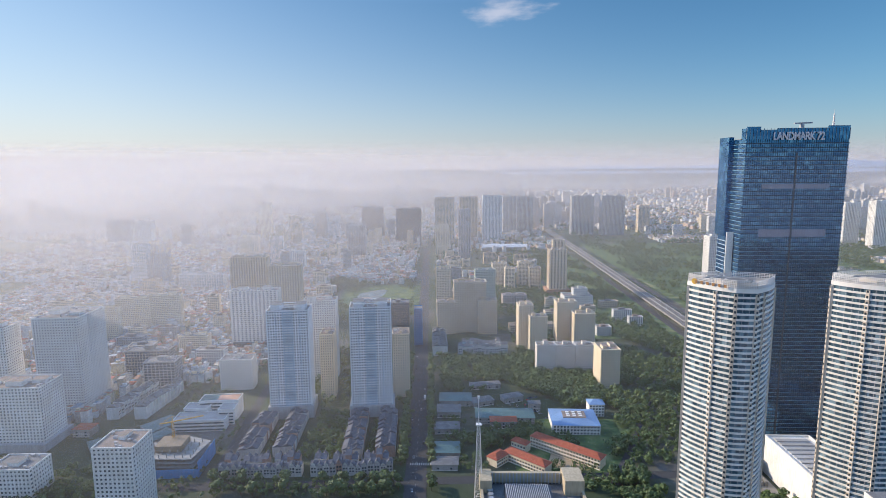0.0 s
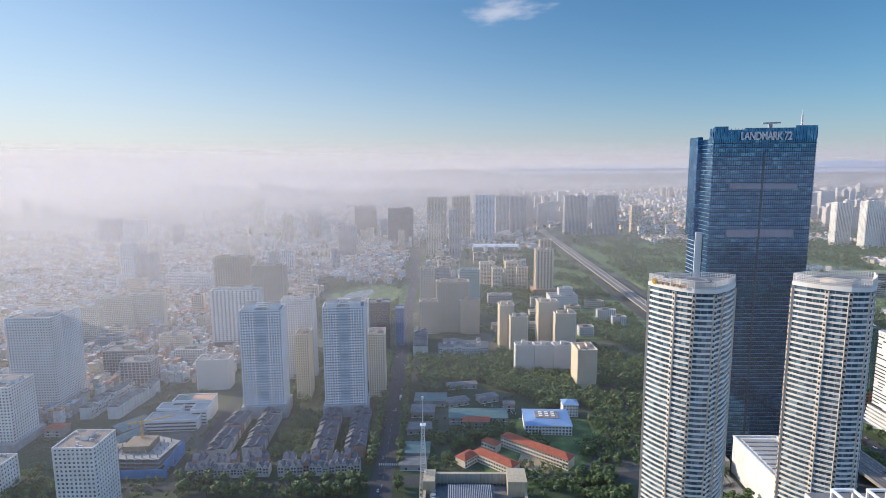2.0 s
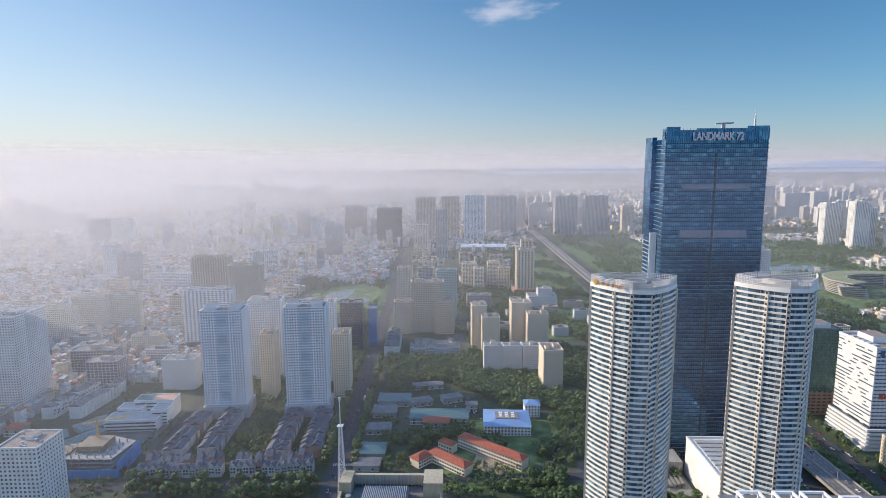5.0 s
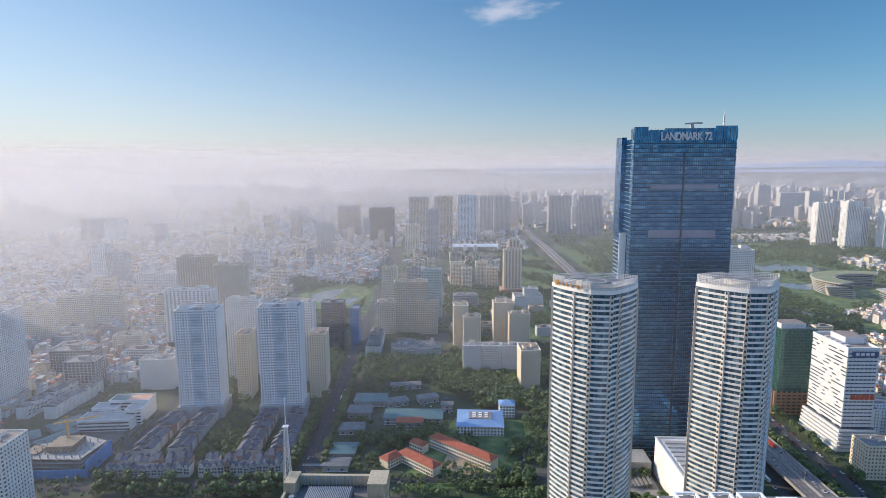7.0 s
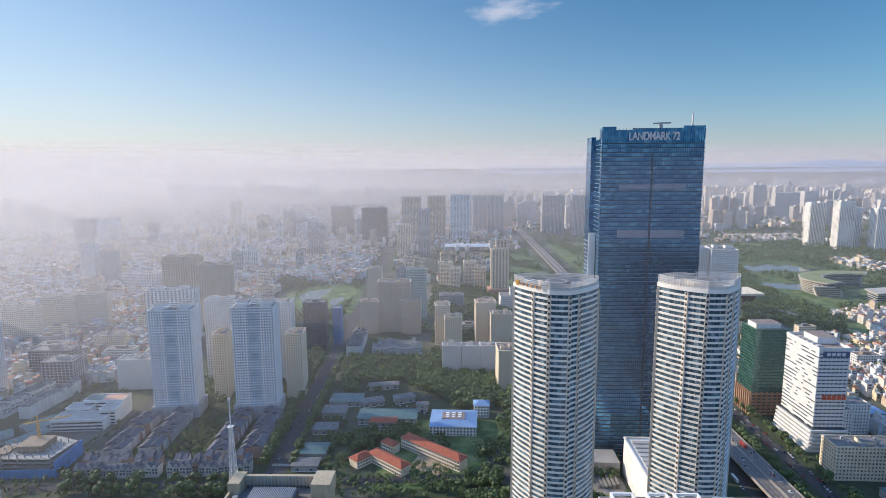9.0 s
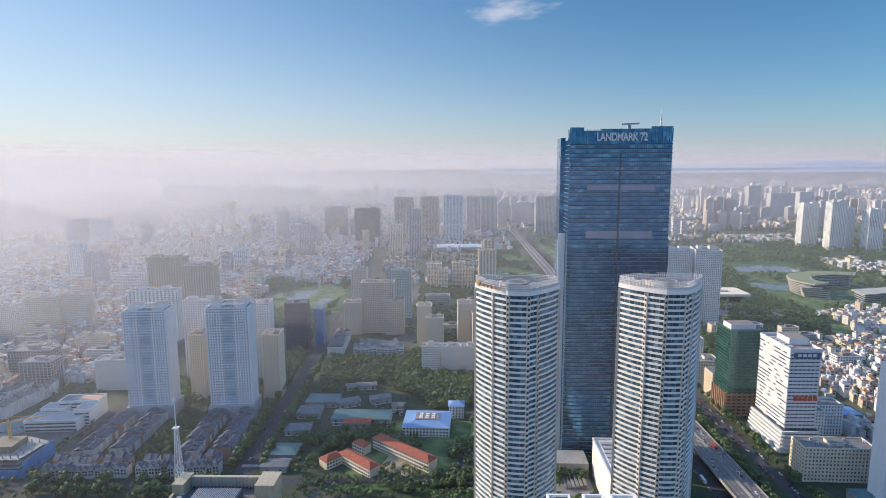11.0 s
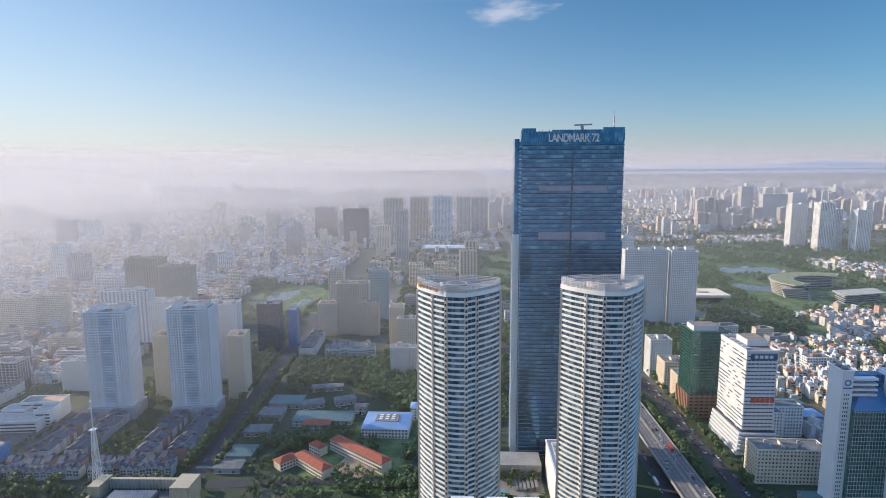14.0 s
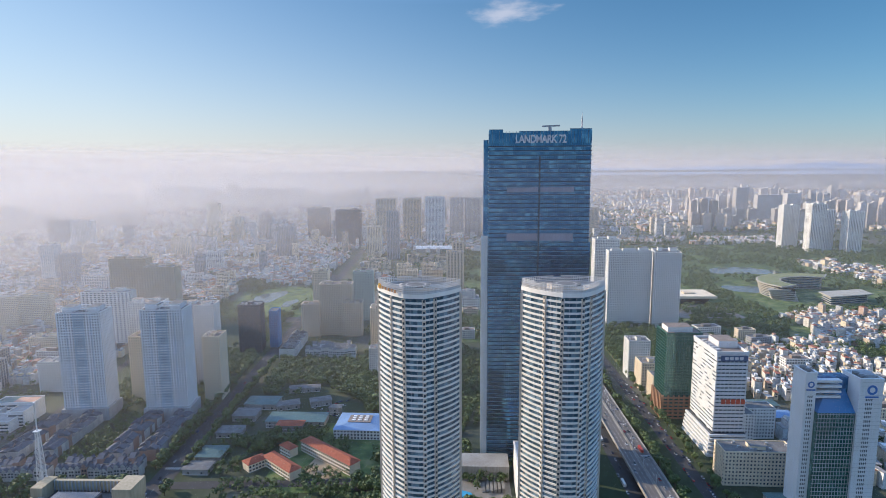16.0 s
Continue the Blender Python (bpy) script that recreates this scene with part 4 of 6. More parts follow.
# ---- offices beside the viaduct ----
def banded_office():
    t = thing("banded_office", "white office tower with staggered ribbon windows and a stepped podium", "office tower", 528, 577, 0, 0)
    claim(495, 560, 560, 650)
    W, D, H = 32, 58, 108
    part("core", Build().prism(rect(W, D, -0.6), 0, H - 1).mesh("core", GLASS_DARK), t)
    rnd = random.Random(5)
    st = 4.0
    for k in range(int(H / st)):
        z = k * st
        b = Build().ring(rect(W, D), rect(W, D, -0.8), z, z + 2.5)
        # shut panels break up the ribbons on the long side
        y = 0.0
        while y < D - 3:
            wd = rnd.uniform(3, 9)
            if rnd.random() < 0.42:
                b.box(-W / 2 + 0.02, -W / 2 + 0.7, y, min(D, y + wd), z + 2.5, z + st)
            y += wd
        part("panel_band", b.mesh("panel_band", PANEL), t)
    fm = Build().box(-0.25, 0.25, 0.0, 0.6, 0, H - 1).mesh("front_post", PANEL)
    for k in range(8):
        part("front_post", fm, t, at=(-W / 2 + 1 + k * (W - 2) / 7, 0.05, 0))
    part("parapet", Build().ring(rect(W, D, 0.3), rect(W, D, -0.8), H - 1, H + 2).mesh("parapet", PANEL), t)
    part("roof", Build().prism(rect(W, D, -0.7), H - 1, H - 0.4).mesh("roof", ROOFBROWN), t)
    part("plant_room", Build().box(-6, 14, 20, 44, H, H + 7, 0, 1).mesh("plant_room", PANEL, ROOFBROWN), t)
    for k in range(5):
        part("cooling_unit", Build().box(-14, -9, 6 + k * 8, 11 + k * 8, H, H + 2.5).mesh("cooling_unit", GREY), t)
    part("sign_band", Build().box(-W / 2 + 4, W / 2 - 1, -0.5, -0.1, H - 8, H - 2).mesh("sign_band", paint("navy_sign", (0.05, 0.10, 0.22), rough=0.4)), t, "navy sign board with pale bars")
    for k in range(4):
        part("sign_bar", Build().box(-W / 2 + 8 + k * 5, -W / 2 + 11.5 + k * 5, -0.7, -0.5, H - 6.6, H - 3.4).mesh("sign_bar", PANEL), t)
    for k in range(5):
        part("sign_bar", Build().box(-9 + k * 5, -5 + k * 5, -0.7, -0.05, 54, 59).mesh("sign_bar", paint("sign_red", (0.65, 0.10, 0.04), rough=0.4)), t, "orange-red bar of a sign")
    for k in range(6):
        e = 8 - 0.6 * k
        part("podium_tier", Build().box(-W / 2 - e, W / 2 + e * 0.3, -e, D, k * 4, k * 4 + 2.4).mesh("podium_tier", PANEL), t)
    part("podium_glazing", Build().box(-W / 2 - 3, W / 2 + 1, -3, D - 0.5, 0, 23).mesh("podium_glazing", GLASS_DARK), t)
    return t


banded_office()
t = tower("green_office", "dark green glass office tower on a terracotta base", "office tower", 512, 660, 42, 34, 104, 0, paint("green_frame", (0.03, 0.12, 0.10), rough=0.3, grime=0.1), GLASS_GREEN, 3.7, 2.6, 0.6, 0.25, plant=0, roof=ROOFBROWN)
part("plant_room", Build().box(-17, 12, 8, 28, 104, 110, 0, 1).mesh("plant_room", WHITE, ROOFBROWN), t)
for k in range(7):
    part("base_band", Build().ring(rect(45, 37, 0.3), rect(45, 37, -1.2), 0, 2.0).mesh("base_band", TERRACOTTA), t, at=(0, -1.5, k * 4.2))
for k in range(8):
    part("base_pier", Build().box(-0.8, 0.8, -1.7, -0.5, 0, 29).mesh("base_pier", TERRACOTTA), t, at=(-22 + k * 6.2, 0, 0))
    part("base_pier", Build().box(-24, -22.4, -0.8, 0.8, 0, 29).mesh("base_pier", TERRACOTTA), t, at=(0, k * 4.8, 0))


def corner_office():
    """White-panelled tower with a glazed atrium between two piers; its shoulders stand 130 m high."""
    t = thing("atrium_office", "white-panelled office tower with a sloped glass atrium between two shafts", "office tower", 569, 462, 0, 0)
    claim(528, 605, 452, 515)
    H = 127
    pan = PANEL
    part("west_shaft", Build().box(-34, -25, 6, 24, 0, H).mesh("west_shaft", pan), t)
    part("east_shaft", Build().box(6, 25, 0, 22, 0, H - 3).mesh("east_shaft", pan), t)
    part("core", Build().box(-25, 6, 14, 24, 0, H - 5).mesh("core", GLASS_BLUE), t)
    part("side_glazing", Build().box(25, 28, 5, 20, 0, H - 26).mesh("side_glazing", GLASS_BLUE), t)
    a = Build().box(-25, 6, 2, 14, 0, H - 32, 0)
    part("atrium", a.mesh("atrium", GLASS_GREEN), t)
    part("atrium_roof", Build().poly([(-25, 2, H - 32), (6, 2, H - 32), (4, 14, H - 16), (-12, 14, H - 16)]).poly([(-25, 2, H - 32), (-12, 14, H - 16), (-25, 14, H - 30)]).poly([(6, 2, H - 32), (6, 14, H - 30), (4, 14, H - 16)]).mesh("atrium_roof", paint("blue_glass_roof", (0.05, 0.18, 0.38), rough=0.15, grime=0.1)), t, "sloped blue glass roof of the atrium")
    rib = Build().box(-25, 6, 1.7, 2.0, 0, 0.5).mesh("atrium_rail", GREY)
    for k in range(1, 27):
        part("atrium_rail", rib, t, at=(0, 0, k * 3.6))
    pst = Build().box(-0.12, 0.12, 1.6, 2.0, 0, H - 32).mesh("atrium_post", GREY)
    for k in range(13):
        part("atrium_post", pst, t, at=(-24 + k * 2.4, 0, 0))
    for k in range(4):
        part("sky_bridge", Build().box(-25, -3, 8, 13.9, H - 8 - k * 4.5, H - 6 - k * 4.5).mesh("sky_bridge", pan), t)
    win = Build().box(-0.35, 0.35, -0.2, 0.1, 0, 1.9).mesh("slot_window", GLASS_DARK)
    win2 = Build().box(-0.35, 0.35, -0.2, 0.1, 0, 1.9).mesh("slot_window", GLASS_DARK)
    for k in range(26):
        for j in range(4):
            part("slot_window", win, t, at=(12 + j * 1.5, 0.1, 14 + k * 3.7))
    for k in range(26):
        for j in range(3):
            part("slot_window", win2, t, at=(-31.2 + j * 1.6, 6.1, 14 + k * 3.7))
    seam = Build().box(-15.2, 4.2, -0.04, 0.3, 0, 0.12).mesh("panel_joint", GREY)
    for k in range(33):
        part("panel_joint", seam, t, at=(21, 0.0, 4 + k * 3.7))
    for x0, x1, y0, y1, zt in ((-34, -25, 6, 24, H), (6, 25, 0, 22, H - 3)):
        part("parapet", Build().ring([(x0 - .3, y0 - .3), (x1 + .3, y0 - .3), (x1 + .3, y1 + .3), (x0 - .3, y1 + .3)], [(x0 + 1, y0 + 1), (x1 - 1, y0 + 1), (x1 - 1, y1 - 1), (x0 + 1, y1 - 1)], zt, zt + 1.6).mesh("parapet", pan), t)
        for k in range(2):
            yy = y0 + 5 + k * 7
            q = Build().prism([(x0 + 4 + 2.6 * math.cos(i * .785), yy + 2.6 * math.sin(i * .785)) for i in range(8)], zt, zt + 3)
            part("cooling_tower", q.mesh("cooling_tower", ROOFGREY), t)
        part("plant_room", Build().box(x0 + 5, x1 - 1.5, y0 + 6, y1 - 4, zt, zt + 2.5).mesh("plant_room", GREY), t)
    blue = paint("sign_blue", (0.06, 0.18, 0.50), rough=0.4)
    for cx_, y0, zc, r in ((-29.5, 5.7, H - 9, 2.8), (16, -0.3, H - 11, 4.2)):
        ringp = [(cx_ + r * math.cos(i * .3927), zc + r * math.sin(i * .3927)) for i in range(16)]
        part("round_sign", Build().poly([(x, y0, z) for x, z in ringp]).poly([(cx_ + (x - cx_) * .55, y0 - .06, zc + (z - zc) * .55) for x, z in ringp], 1).mesh("round_sign", blue, PANEL), t, "round blue and white sign")
        part("sign_bar", Build().box(cx_ - r * 1.3, cx_ + r * 1.3, y0 - 0.1, y0 + 0.2, zc - r - 2.4, zc - r - 1.2).mesh("sign_bar", blue), t)
    return t


corner_office()

# ---- near roofs below the camera ----
t = thing("near_tower", "white tower top with open roof frames", "tower", 258, 246, 0, 0)
claim(200, 330, 240, 285)
part("shaft", Build().box(-46, 60, 0.5, 32, 0, 128).mesh("shaft", WHITE), t)
part("roof", Build().box(-45.5, 59.5, 1, 31.5, 128, 128.4).mesh("roof", ROOFGREY), t)
for k, x0 in enumerate((-45, -28, -15, 4, 21, 36)):
    w = (11, 10, 12, 10, 11, 12)[k]
    TOPZ = (140.8, 140.8, 140.8, 138.5, 136.6, 136.0)[k]
    fr = Build().ring([(x0, 1), (x0 + w, 1), (x0 + w, 15), (x0, 15)], [(x0 + 1, 2), (x0 + w - 1, 2), (x0 + w - 1, 14), (x0 + 1, 14)], TOPZ - 1.2, TOPZ)
    for px, py in ((x0, 1), (x0 + w - 0.8, 1), (x0, 14), (x0 + w - 0.8, 14)):
        fr.box(px, px + 0.8, py, py + 0.8, 128.4, TOPZ - 1.2)
    part("roof_frame", fr.mesh("roof_frame", WHITE), t, "open white roof portal")
    part("roof_room", Build().box(x0 + 2, x0 + w - 2, 4, 13, 128.4, 136).mesh("roof_room", WHITE), t)

OCHRE = paint("ochre_render", (0.50, 0.42, 0.29), grime=0.35)
t = thing("near_office", "cream office building with a plant deck on its roof", "building", 44, 271, 18.5, 0)
claim(5, 80, 265, 310)
part("wall", Build().box(-30, 26, 0, 34, -18.5, 98).mesh("wall", OCHRE), t)
part("roof", Build().box(-29, 25, 1, 33, 98, 98.3).mesh("roof", ROOFGREY), t)
part("parapet", Build().ring([(-30.4, -0.4), (26.4, -0.4), (26.4, 34.4), (-30.4, 34.4)], [(-29, 1), (25, 1), (25, 33), (-29, 33)], 97.6, 101).mesh("parapet", OCHRE), t)
part("corner_block", Build().box(16, 26.6, 20, 34.6, 98, 107).mesh("corner_block", OCHRE), t)
part("corner_block", Build().box(-30.6, -24, 22, 34.6, 98, 106).mesh("corner_block", OCHRE), t)
part("back_screen", Build().box(-24, 16, 31, 33, 100, 105.5).mesh("back_screen", OCHRE), t)
for k in range(20):
    part("screen_post", Build().box(-23.6 + k * 2, -23.0 + k * 2, 30.6, 31, 99, 105.5).mesh("screen_post", GREY), t)
part("plant_hall", Build().box(-17, 8, 9, 24, 98.3, 102.6).mesh("plant_hall", DARK), t)
for k in range(24):
    part("roof_rib", Build().box(-16.6 + k, -16.2 + k, 8.8, 24.2, 102.6, 103.0).mesh("roof_rib", GREY), t)
for k in range(5):
    part("roof_fan", Build().prism([(-25 + 1.6 * math.cos(i * .785), 6 + k * 4 + 1.6 * math.sin(i * .785)) for i in range(8)], 98.3, 100.8).mesh("roof_fan", STEEL), t)

# ---- lattice mast ----
t = thing("lattice_mast", "tall slender white and red lattice mast on a roof", "mast", 13, 303, 92, 0)


def half(z):
    return 2.9 - 2.2 * z / 61


for a in range(4):
    dx, dy = ((-1, -1), (1, -1), (1, 1), (-1, 1))[a]
    part("leg", Build().bar((dx * half(0), dy * half(0), 0), (dx * half(61), dy * half(61), 61), 0.14).mesh("leg", STEELRW), t)
br_ = Build()
for k in range(20):
    z, z2 = k * 3.05, k * 3.05 + 3.05
    for a in range(4):
        p, q = ((-1, -1), (1, -1), (1, 1), (-1, 1))[a], ((1, -1), (1, 1), (-1, 1), (-1, -1))[a]
        br_.bar((p[0] * half(z), p[1] * half(z), z), (q[0] * half(z2), q[1] * half(z2), z2), 0.055)
        br_.bar((q[0] * half(z), q[1] * half(z), z), (p[0] * half(z2), p[1] * half(z2), z2), 0.055)
        br_.bar((p[0] * half(z), p[1] * half(z), z), (q[0] * half(z), q[1] * half(z), z), 0.055)
tagged(part("bracing", br_.mesh("bracing", STEELRW), t, "crossed steel bracing"), kind="stuff")
part("platform", Build().box(-1.6, 1.6, -1.6, 1.6, 60.6, 61).mesh("platform", STEELRW), t)
part("top_pole", Build().bar((0, 0, 61), (0, 0, 76), 0.25).bar((0, 0, 76), (0, 0, 77.5), 0.6).mesh("top_pole", STEELRW), t)
t = thing("mast_plinth", "stair head carrying the lattice mast", "building", 13, 303, 0, 0)
part("wall", Build().box(-4, 0.5, -4, 4, 0, 92).mesh("wall", CREAM), t)

# ---- elevated ring road ----
t = thing("viaduct", "elevated concrete dual carriageway on piers", "viaduct", 0, 0, 0, 0, kind="structure")
for k in range(24):
    y0, y1 = 260 + k * 100, 360 + k * 100 - 0.4
    part("deck", Build().box(413, 425.6, y0, y1, 8.2, 10).box(427.4, 440, y0, y1, 8.2, 10).mesh("deck", DECK), t)
    b = Build()
    for x in (412.4, 425.6, 427.0, 440):
        b.box(x, x + 0.5, y0, y1, 8.0, 11)
    part("barrier", b.mesh("barrier", CONCRETE), t)
pm = Build().box(416, 437, -1.4, 1.4, 5.6, 8.2).box(421, 424, -1.2, 1.2, 0, 5.6).box(429, 432, -1.2, 1.2, 0, 5.6).mesh("support_pier", CONCRETE)
for k in range(34):
    part("support_pier", pm, t, at=(0, 280 + k * 40, 0))
b = Build()
for x in (417.0, 421.2, 431.6, 435.8):
    for k in range(150):
        b.box(x, x + 0.3, 300 + k * 8, 304 + k * 8, 10.0, 10.03)
for x in (413.6, 425.0, 427.9, 439.2):
    b.box(x, x + 0.25, 260, 2600, 10.0, 10.03)
tagged(part("lane_marks", b.mesh("lane_marks", LINE), t, "white painted lane marks"), kind="stuff")
lamp = thing("street_lamp", "tall galvanised street lamp on the viaduct's median", "street lamp", 426.5, 320, 10, 0, "median street lamps")
pole = part("pole", Build().bar((0, 0, 0), (0, 0, 11), 0.16).bar((-2.6, 0, 11.3), (2.6, 0, 11.3), 0.1).mesh("pole", STEEL), lamp)
for sx in (-2.4, 2.4):
    part("lamp_head", Build().box(sx - 0.5, sx + 0.5, -0.2, 0.2, 11.1, 11.3).mesh("lamp_head", STEELRW), pole)
for k in range(1, 26):
    copy_thing(lamp, pose(426.5, 320 + k * 35, 10))

b = Build()
for k in range(60):
    y = 480 + k * 14
    x = -30 - 75 * (y - 300) / 1800
    b.box(x - 0.09, x + 0.09, y, y + 5, 0.26, 0.3)
for k in range(10):
    b.box(-46 + k * 2.2, -45 + k * 2.2, 533, 538, 0.26, 0.3)
tagged(new("lane_paint", b.mesh("lane_paint", LINE)), "white lane dashes and a crossing on the avenue", "road marking", kind="stuff")


# ---- vehicles ----
def vehicle(name, label, length, width, height, kind_):
    t = thing(name, label, "car" if kind_ == "car" else "bus", 0, 0)
    l, w = length / 2, width / 2
    bonnet = 0.42 if kind_ == "car" else 0.9
    b = Build()
    prof = [(-l, 0.35), (l, 0.35), (l, height * 0.55), (l * 0.5, height * 0.6), (-l * 0.92, height * 0.62), (-l, height * 0.55)] if kind_ == "car" else [(-l, 0.4), (l, 0.4), (l, height * 0.92), (l * 0.96, height), (-l, height)]
    for s in (-1, 1):
        b.poly([(s * w, y, z) for y, z in (prof if s > 0 else prof[::-1])])
    for i in range(len(prof)):
        (y0, z0), (y1, z1) = prof[i], prof[(i + 1) % len(prof)]
        b.poly([(-w, y0, z0), (-w, y1, z1), (w, y1, z1), (w, y0, z0)])
    if kind_ == "car":
        g = Build()
        lo, hi = [(-w * .92, -l * .8), (w * .92, -l * .8), (w * .92, l * .42), (-w * .92, l * .42)], [(-w * .75, -l * .5), (w * .75, -l * .5), (w * .75, l * .1), (-w * .75, l * .1)]
        for i in range(4):
            j = (i + 1) % 4
            g.poly([(*lo[i], height * .6), (*lo[j], height * .6), (*hi[j], height), (*hi[i], height)])
        g.poly([(*p, height) for p in hi])
        part("glasshouse", g.mesh("glasshouse", GLASS_DARK), t)
    else:
        part("glass_band", Build().box(-w - .02, w + .02, -l * .95, l * .98, height * .5, height * .8).mesh("glass_band", GLASS_DARK), t)
    for sx in (-1, 1):
        for sy in (-0.62, 0.62):
            for i in range(8):
                a, c = i * .785, (i + 1) * .785
                b.poly([(sx * w * 1.01, sy * l, .36), (sx * w * 1.01, sy * l + .36 * math.cos(a), .36 + .36 * math.sin(a)), (sx * w * 1.01, sy * l + .36 * math.cos(c), .36 + .36 * math.sin(c))], 1)
    part("body", b.mesh("body", CARPAINT if kind_ == "car" else paint("bus_white", (0.7, 0.7, 0.68), rough=0.3), DARK), t)
    return t


car0 = vehicle("car", "small saloon car on the road", 4.5, 1.85, 1.5, "car")
bus0 = vehicle("bus", "white city bus on the road", 11.5, 2.5, 3.1, "bus")
red0 = vehicle("bus", "red city bus on the viaduct", 11.5, 2.5, 3.1, "red")
for c in red0.children:
    if c.name.startswith("body"):
        c.data.materials[0] = paint("bus_red", (0.5, 0.05, 0.03), rough=0.3)
rv = random.Random(11)
first = {"car": car0, "bus": bus0, "red": red0}
spots = []
for k in range(50):
    lane = rv.choice((415.2, 419.2, 423.2, 429.6, 433.8, 437.6))
    spots.append((rv.choices(("car", "bus", "red"), (12, 1.4, 0.7))[0], lane, rv.uniform(440, 1500) if k > 26 else 450 + k * 14, 10.0, 0 if lane > 427 else 180))
for k in range(18):
    y = 480 + k * 32 + rv.uniform(-9, 9)
    x = -30 - 75 * (y - 300) / 1800
    spots.append(("bus" if k == 7 else "car", x + rv.choice((-7, -3, 3, 7)), y, 0.25, 2.4))
for k in range(56):
    spots.append(("car", rv.choice((471, 474, 480, 483)) + rv.uniform(-.5, .5) - 0.006 * k, 480 + k * 5.2 + rv.uniform(-1, 1), 0.18, rv.choice((0, 180)) + rv.uniform(-4, 4)))
for k in range(26):
    spots.append((("bus" if k in (3, 9) else "car"), 408 + rv.uniform(-6, 6), 470 + k * 15, 0.18, 0))
for k in range(22):
    spots.append(("car", rv.uniform(60, 110), rv.uniform(640, 720), 0.1, rv.uniform(0, 180)))
for k in range(10):
    f = rv.random()
    spots.append(("car", 150 + 106 * f + rv.uniform(-2.5, 2.5), 500 + 200 * f, 0.22, -28))
for kind_, x, y, z, r in spots:
    o = first[kind_]
    m = pose(x, y, z, 0, 0, r)
    if o.name not in ("_placed",) and not o.get("placed"):
        o.matrix_world = m
        o["placed"] = 1
    else:
        copy_thing(o, m)


# ---- terraces with slate roofs ----
def terrace_house(label, w, d, h, wall, roofm, dormer=True):
    t = thing("terrace_house", label, "house", 0, 0)
    part("wall", Build().box(-w / 2, w / 2, 0, d, 0, h).mesh("wall", wall), t)
    rf = Build()
    e, r = 0.4, 3.4
    ridge = d * 0.5
    rf.poly([(-w / 2, -e, h), (w / 2, -e, h), (w / 2, ridge, h + r), (-w / 2, ridge, h + r)])
    rf.poly([(w / 2, d + e, h), (-w / 2, d + e, h), (-w / 2, ridge, h + r), (w / 2, ridge, h + r)])
    rf.poly([(-w / 2, d + e, h), (-w / 2, -e, h), (-w / 2, ridge, h + r)])
    rf.poly([(w / 2, -e, h), (w / 2, d + e, h), (w / 2, ridge, h + r)])
    part("roof", rf.mesh("roof", roofm), t)
    if dormer:
        q = Build().box(-1.9, 1.9, -0.25, 3.0, h - 1.5, h + 1.3)
        q.poly([(-1.9, -0.25, h + 1.3), (1.9, -0.25, h + 1.3), (0, -0.25, h + 3.6)])
        dm = part("gable", q.mesh("gable", wall), t)
        part("gable_roof", Build().poly([(-2.2, -0.5, h + 1.2), (0, -0.5, h + 3.9), (0, 5.2, h + 3.9), (-2.2, 2.2, h + 1.2)]).poly([(0, -0.5, h + 3.9), (2.2, -0.5, h + 1.2), (2.2, 2.2, h + 1.2), (0, 5.2, h + 3.9)]).mesh("gable_roof", roofm), dm)
    wm = Build().box(-2.1, -0.5, -0.06, 0.05, 0, 1.8).box(0.5, 2.1, -0.06, 0.05, 0, 1.8).mesh("window", GLASS_DARK)
    for fl in range(1, 3):
        part("window", wm, t, at=(0, 0, 1.0 + fl * 3.4))
    return t


th = [terrace_house("grey rendered terrace house with a slate roof and dormer", 6.0, 11, 12.5, paint("terrace_grey", (0.50, 0.49, 0.48), grime=0.35), ROOFSLATE),
      terrace_house("pale rendered terrace house with a slate roof", 6.0, 11, 11.6, paint("terrace_pale", (0.62, 0.60, 0.57), grime=0.3), ROOFSLATE),
      terrace_house("brick-red terrace house with a dark roof", 6.0, 11, 12.0, paint("terrace_rust", (0.36, 0.24, 0.20), grime=0.3), ROOFSLATE)]
tw = terrace_house("white row house with a grey flat-pitched roof", 6.0, 14, 14, paint("row_white", (0.70, 0.70, 0.69), grime=0.25), ROOFGREY, False)
placed = set()
rh = random.Random(4)


def put(o, m, group):
    m = m @ Matrix.Diagonal((1, 1, rh.uniform(0.84, 1.12), 1))
    if o in placed:
        o2 = copy_thing(o, m)
    else:
        placed.add(o)
        o.matrix_world = m
        o2 = o
    tagged(o2, group=group)


for x0, y0, n, turn in ((-215, 548, 15, 0), (-180, 552, 15, 0), (-107, 548, 16, 0), (-73, 552, 16, 0)):
    for k in range(n):
        x, y = x0 - 0.07 * k * 6.1, y0 + k * 6.1
        put(rh.choices(th, (3, 3, 1))[0], pose(x - 0.8, y, 0, 0, 0, -86 + 180 + 180), "slate-roofed terraces")
        put(rh.choices(th, (3, 3, 1))[0], pose(x + 0.8, y, 0, 0, 0, 94 - 180 + 180), "slate-roofed terraces")
for x0, y0, n in ((-226, 506, 13), (-138, 511, 13)):
    for k in range(n):
        put(rh.choices(th, (3, 4, 1))[0], pose(x0 + k * 6.1, y0 + 0.07 * k * 6.1, 0, 0, 0, 4), "slate-roofed terraces")
        if k % 5 != 2:
            put(rh.choices(th, (3, 4, 1))[0], pose(x0 + k * 6.1, y0 + 25 + 0.07 * k * 6.1, 0, 0, 0, 184), "slate-roofed terraces")
for k in range(13):
    put(tw, pose(8 + k * 6.1, 872 + k * 0.25, 0, 0, 0, 3), "white row houses")
    if k < 10:
        put(tw, pose(14 + k * 6.1, 905 + k * 0.25, 0, 0, 0, 183), "white row houses")
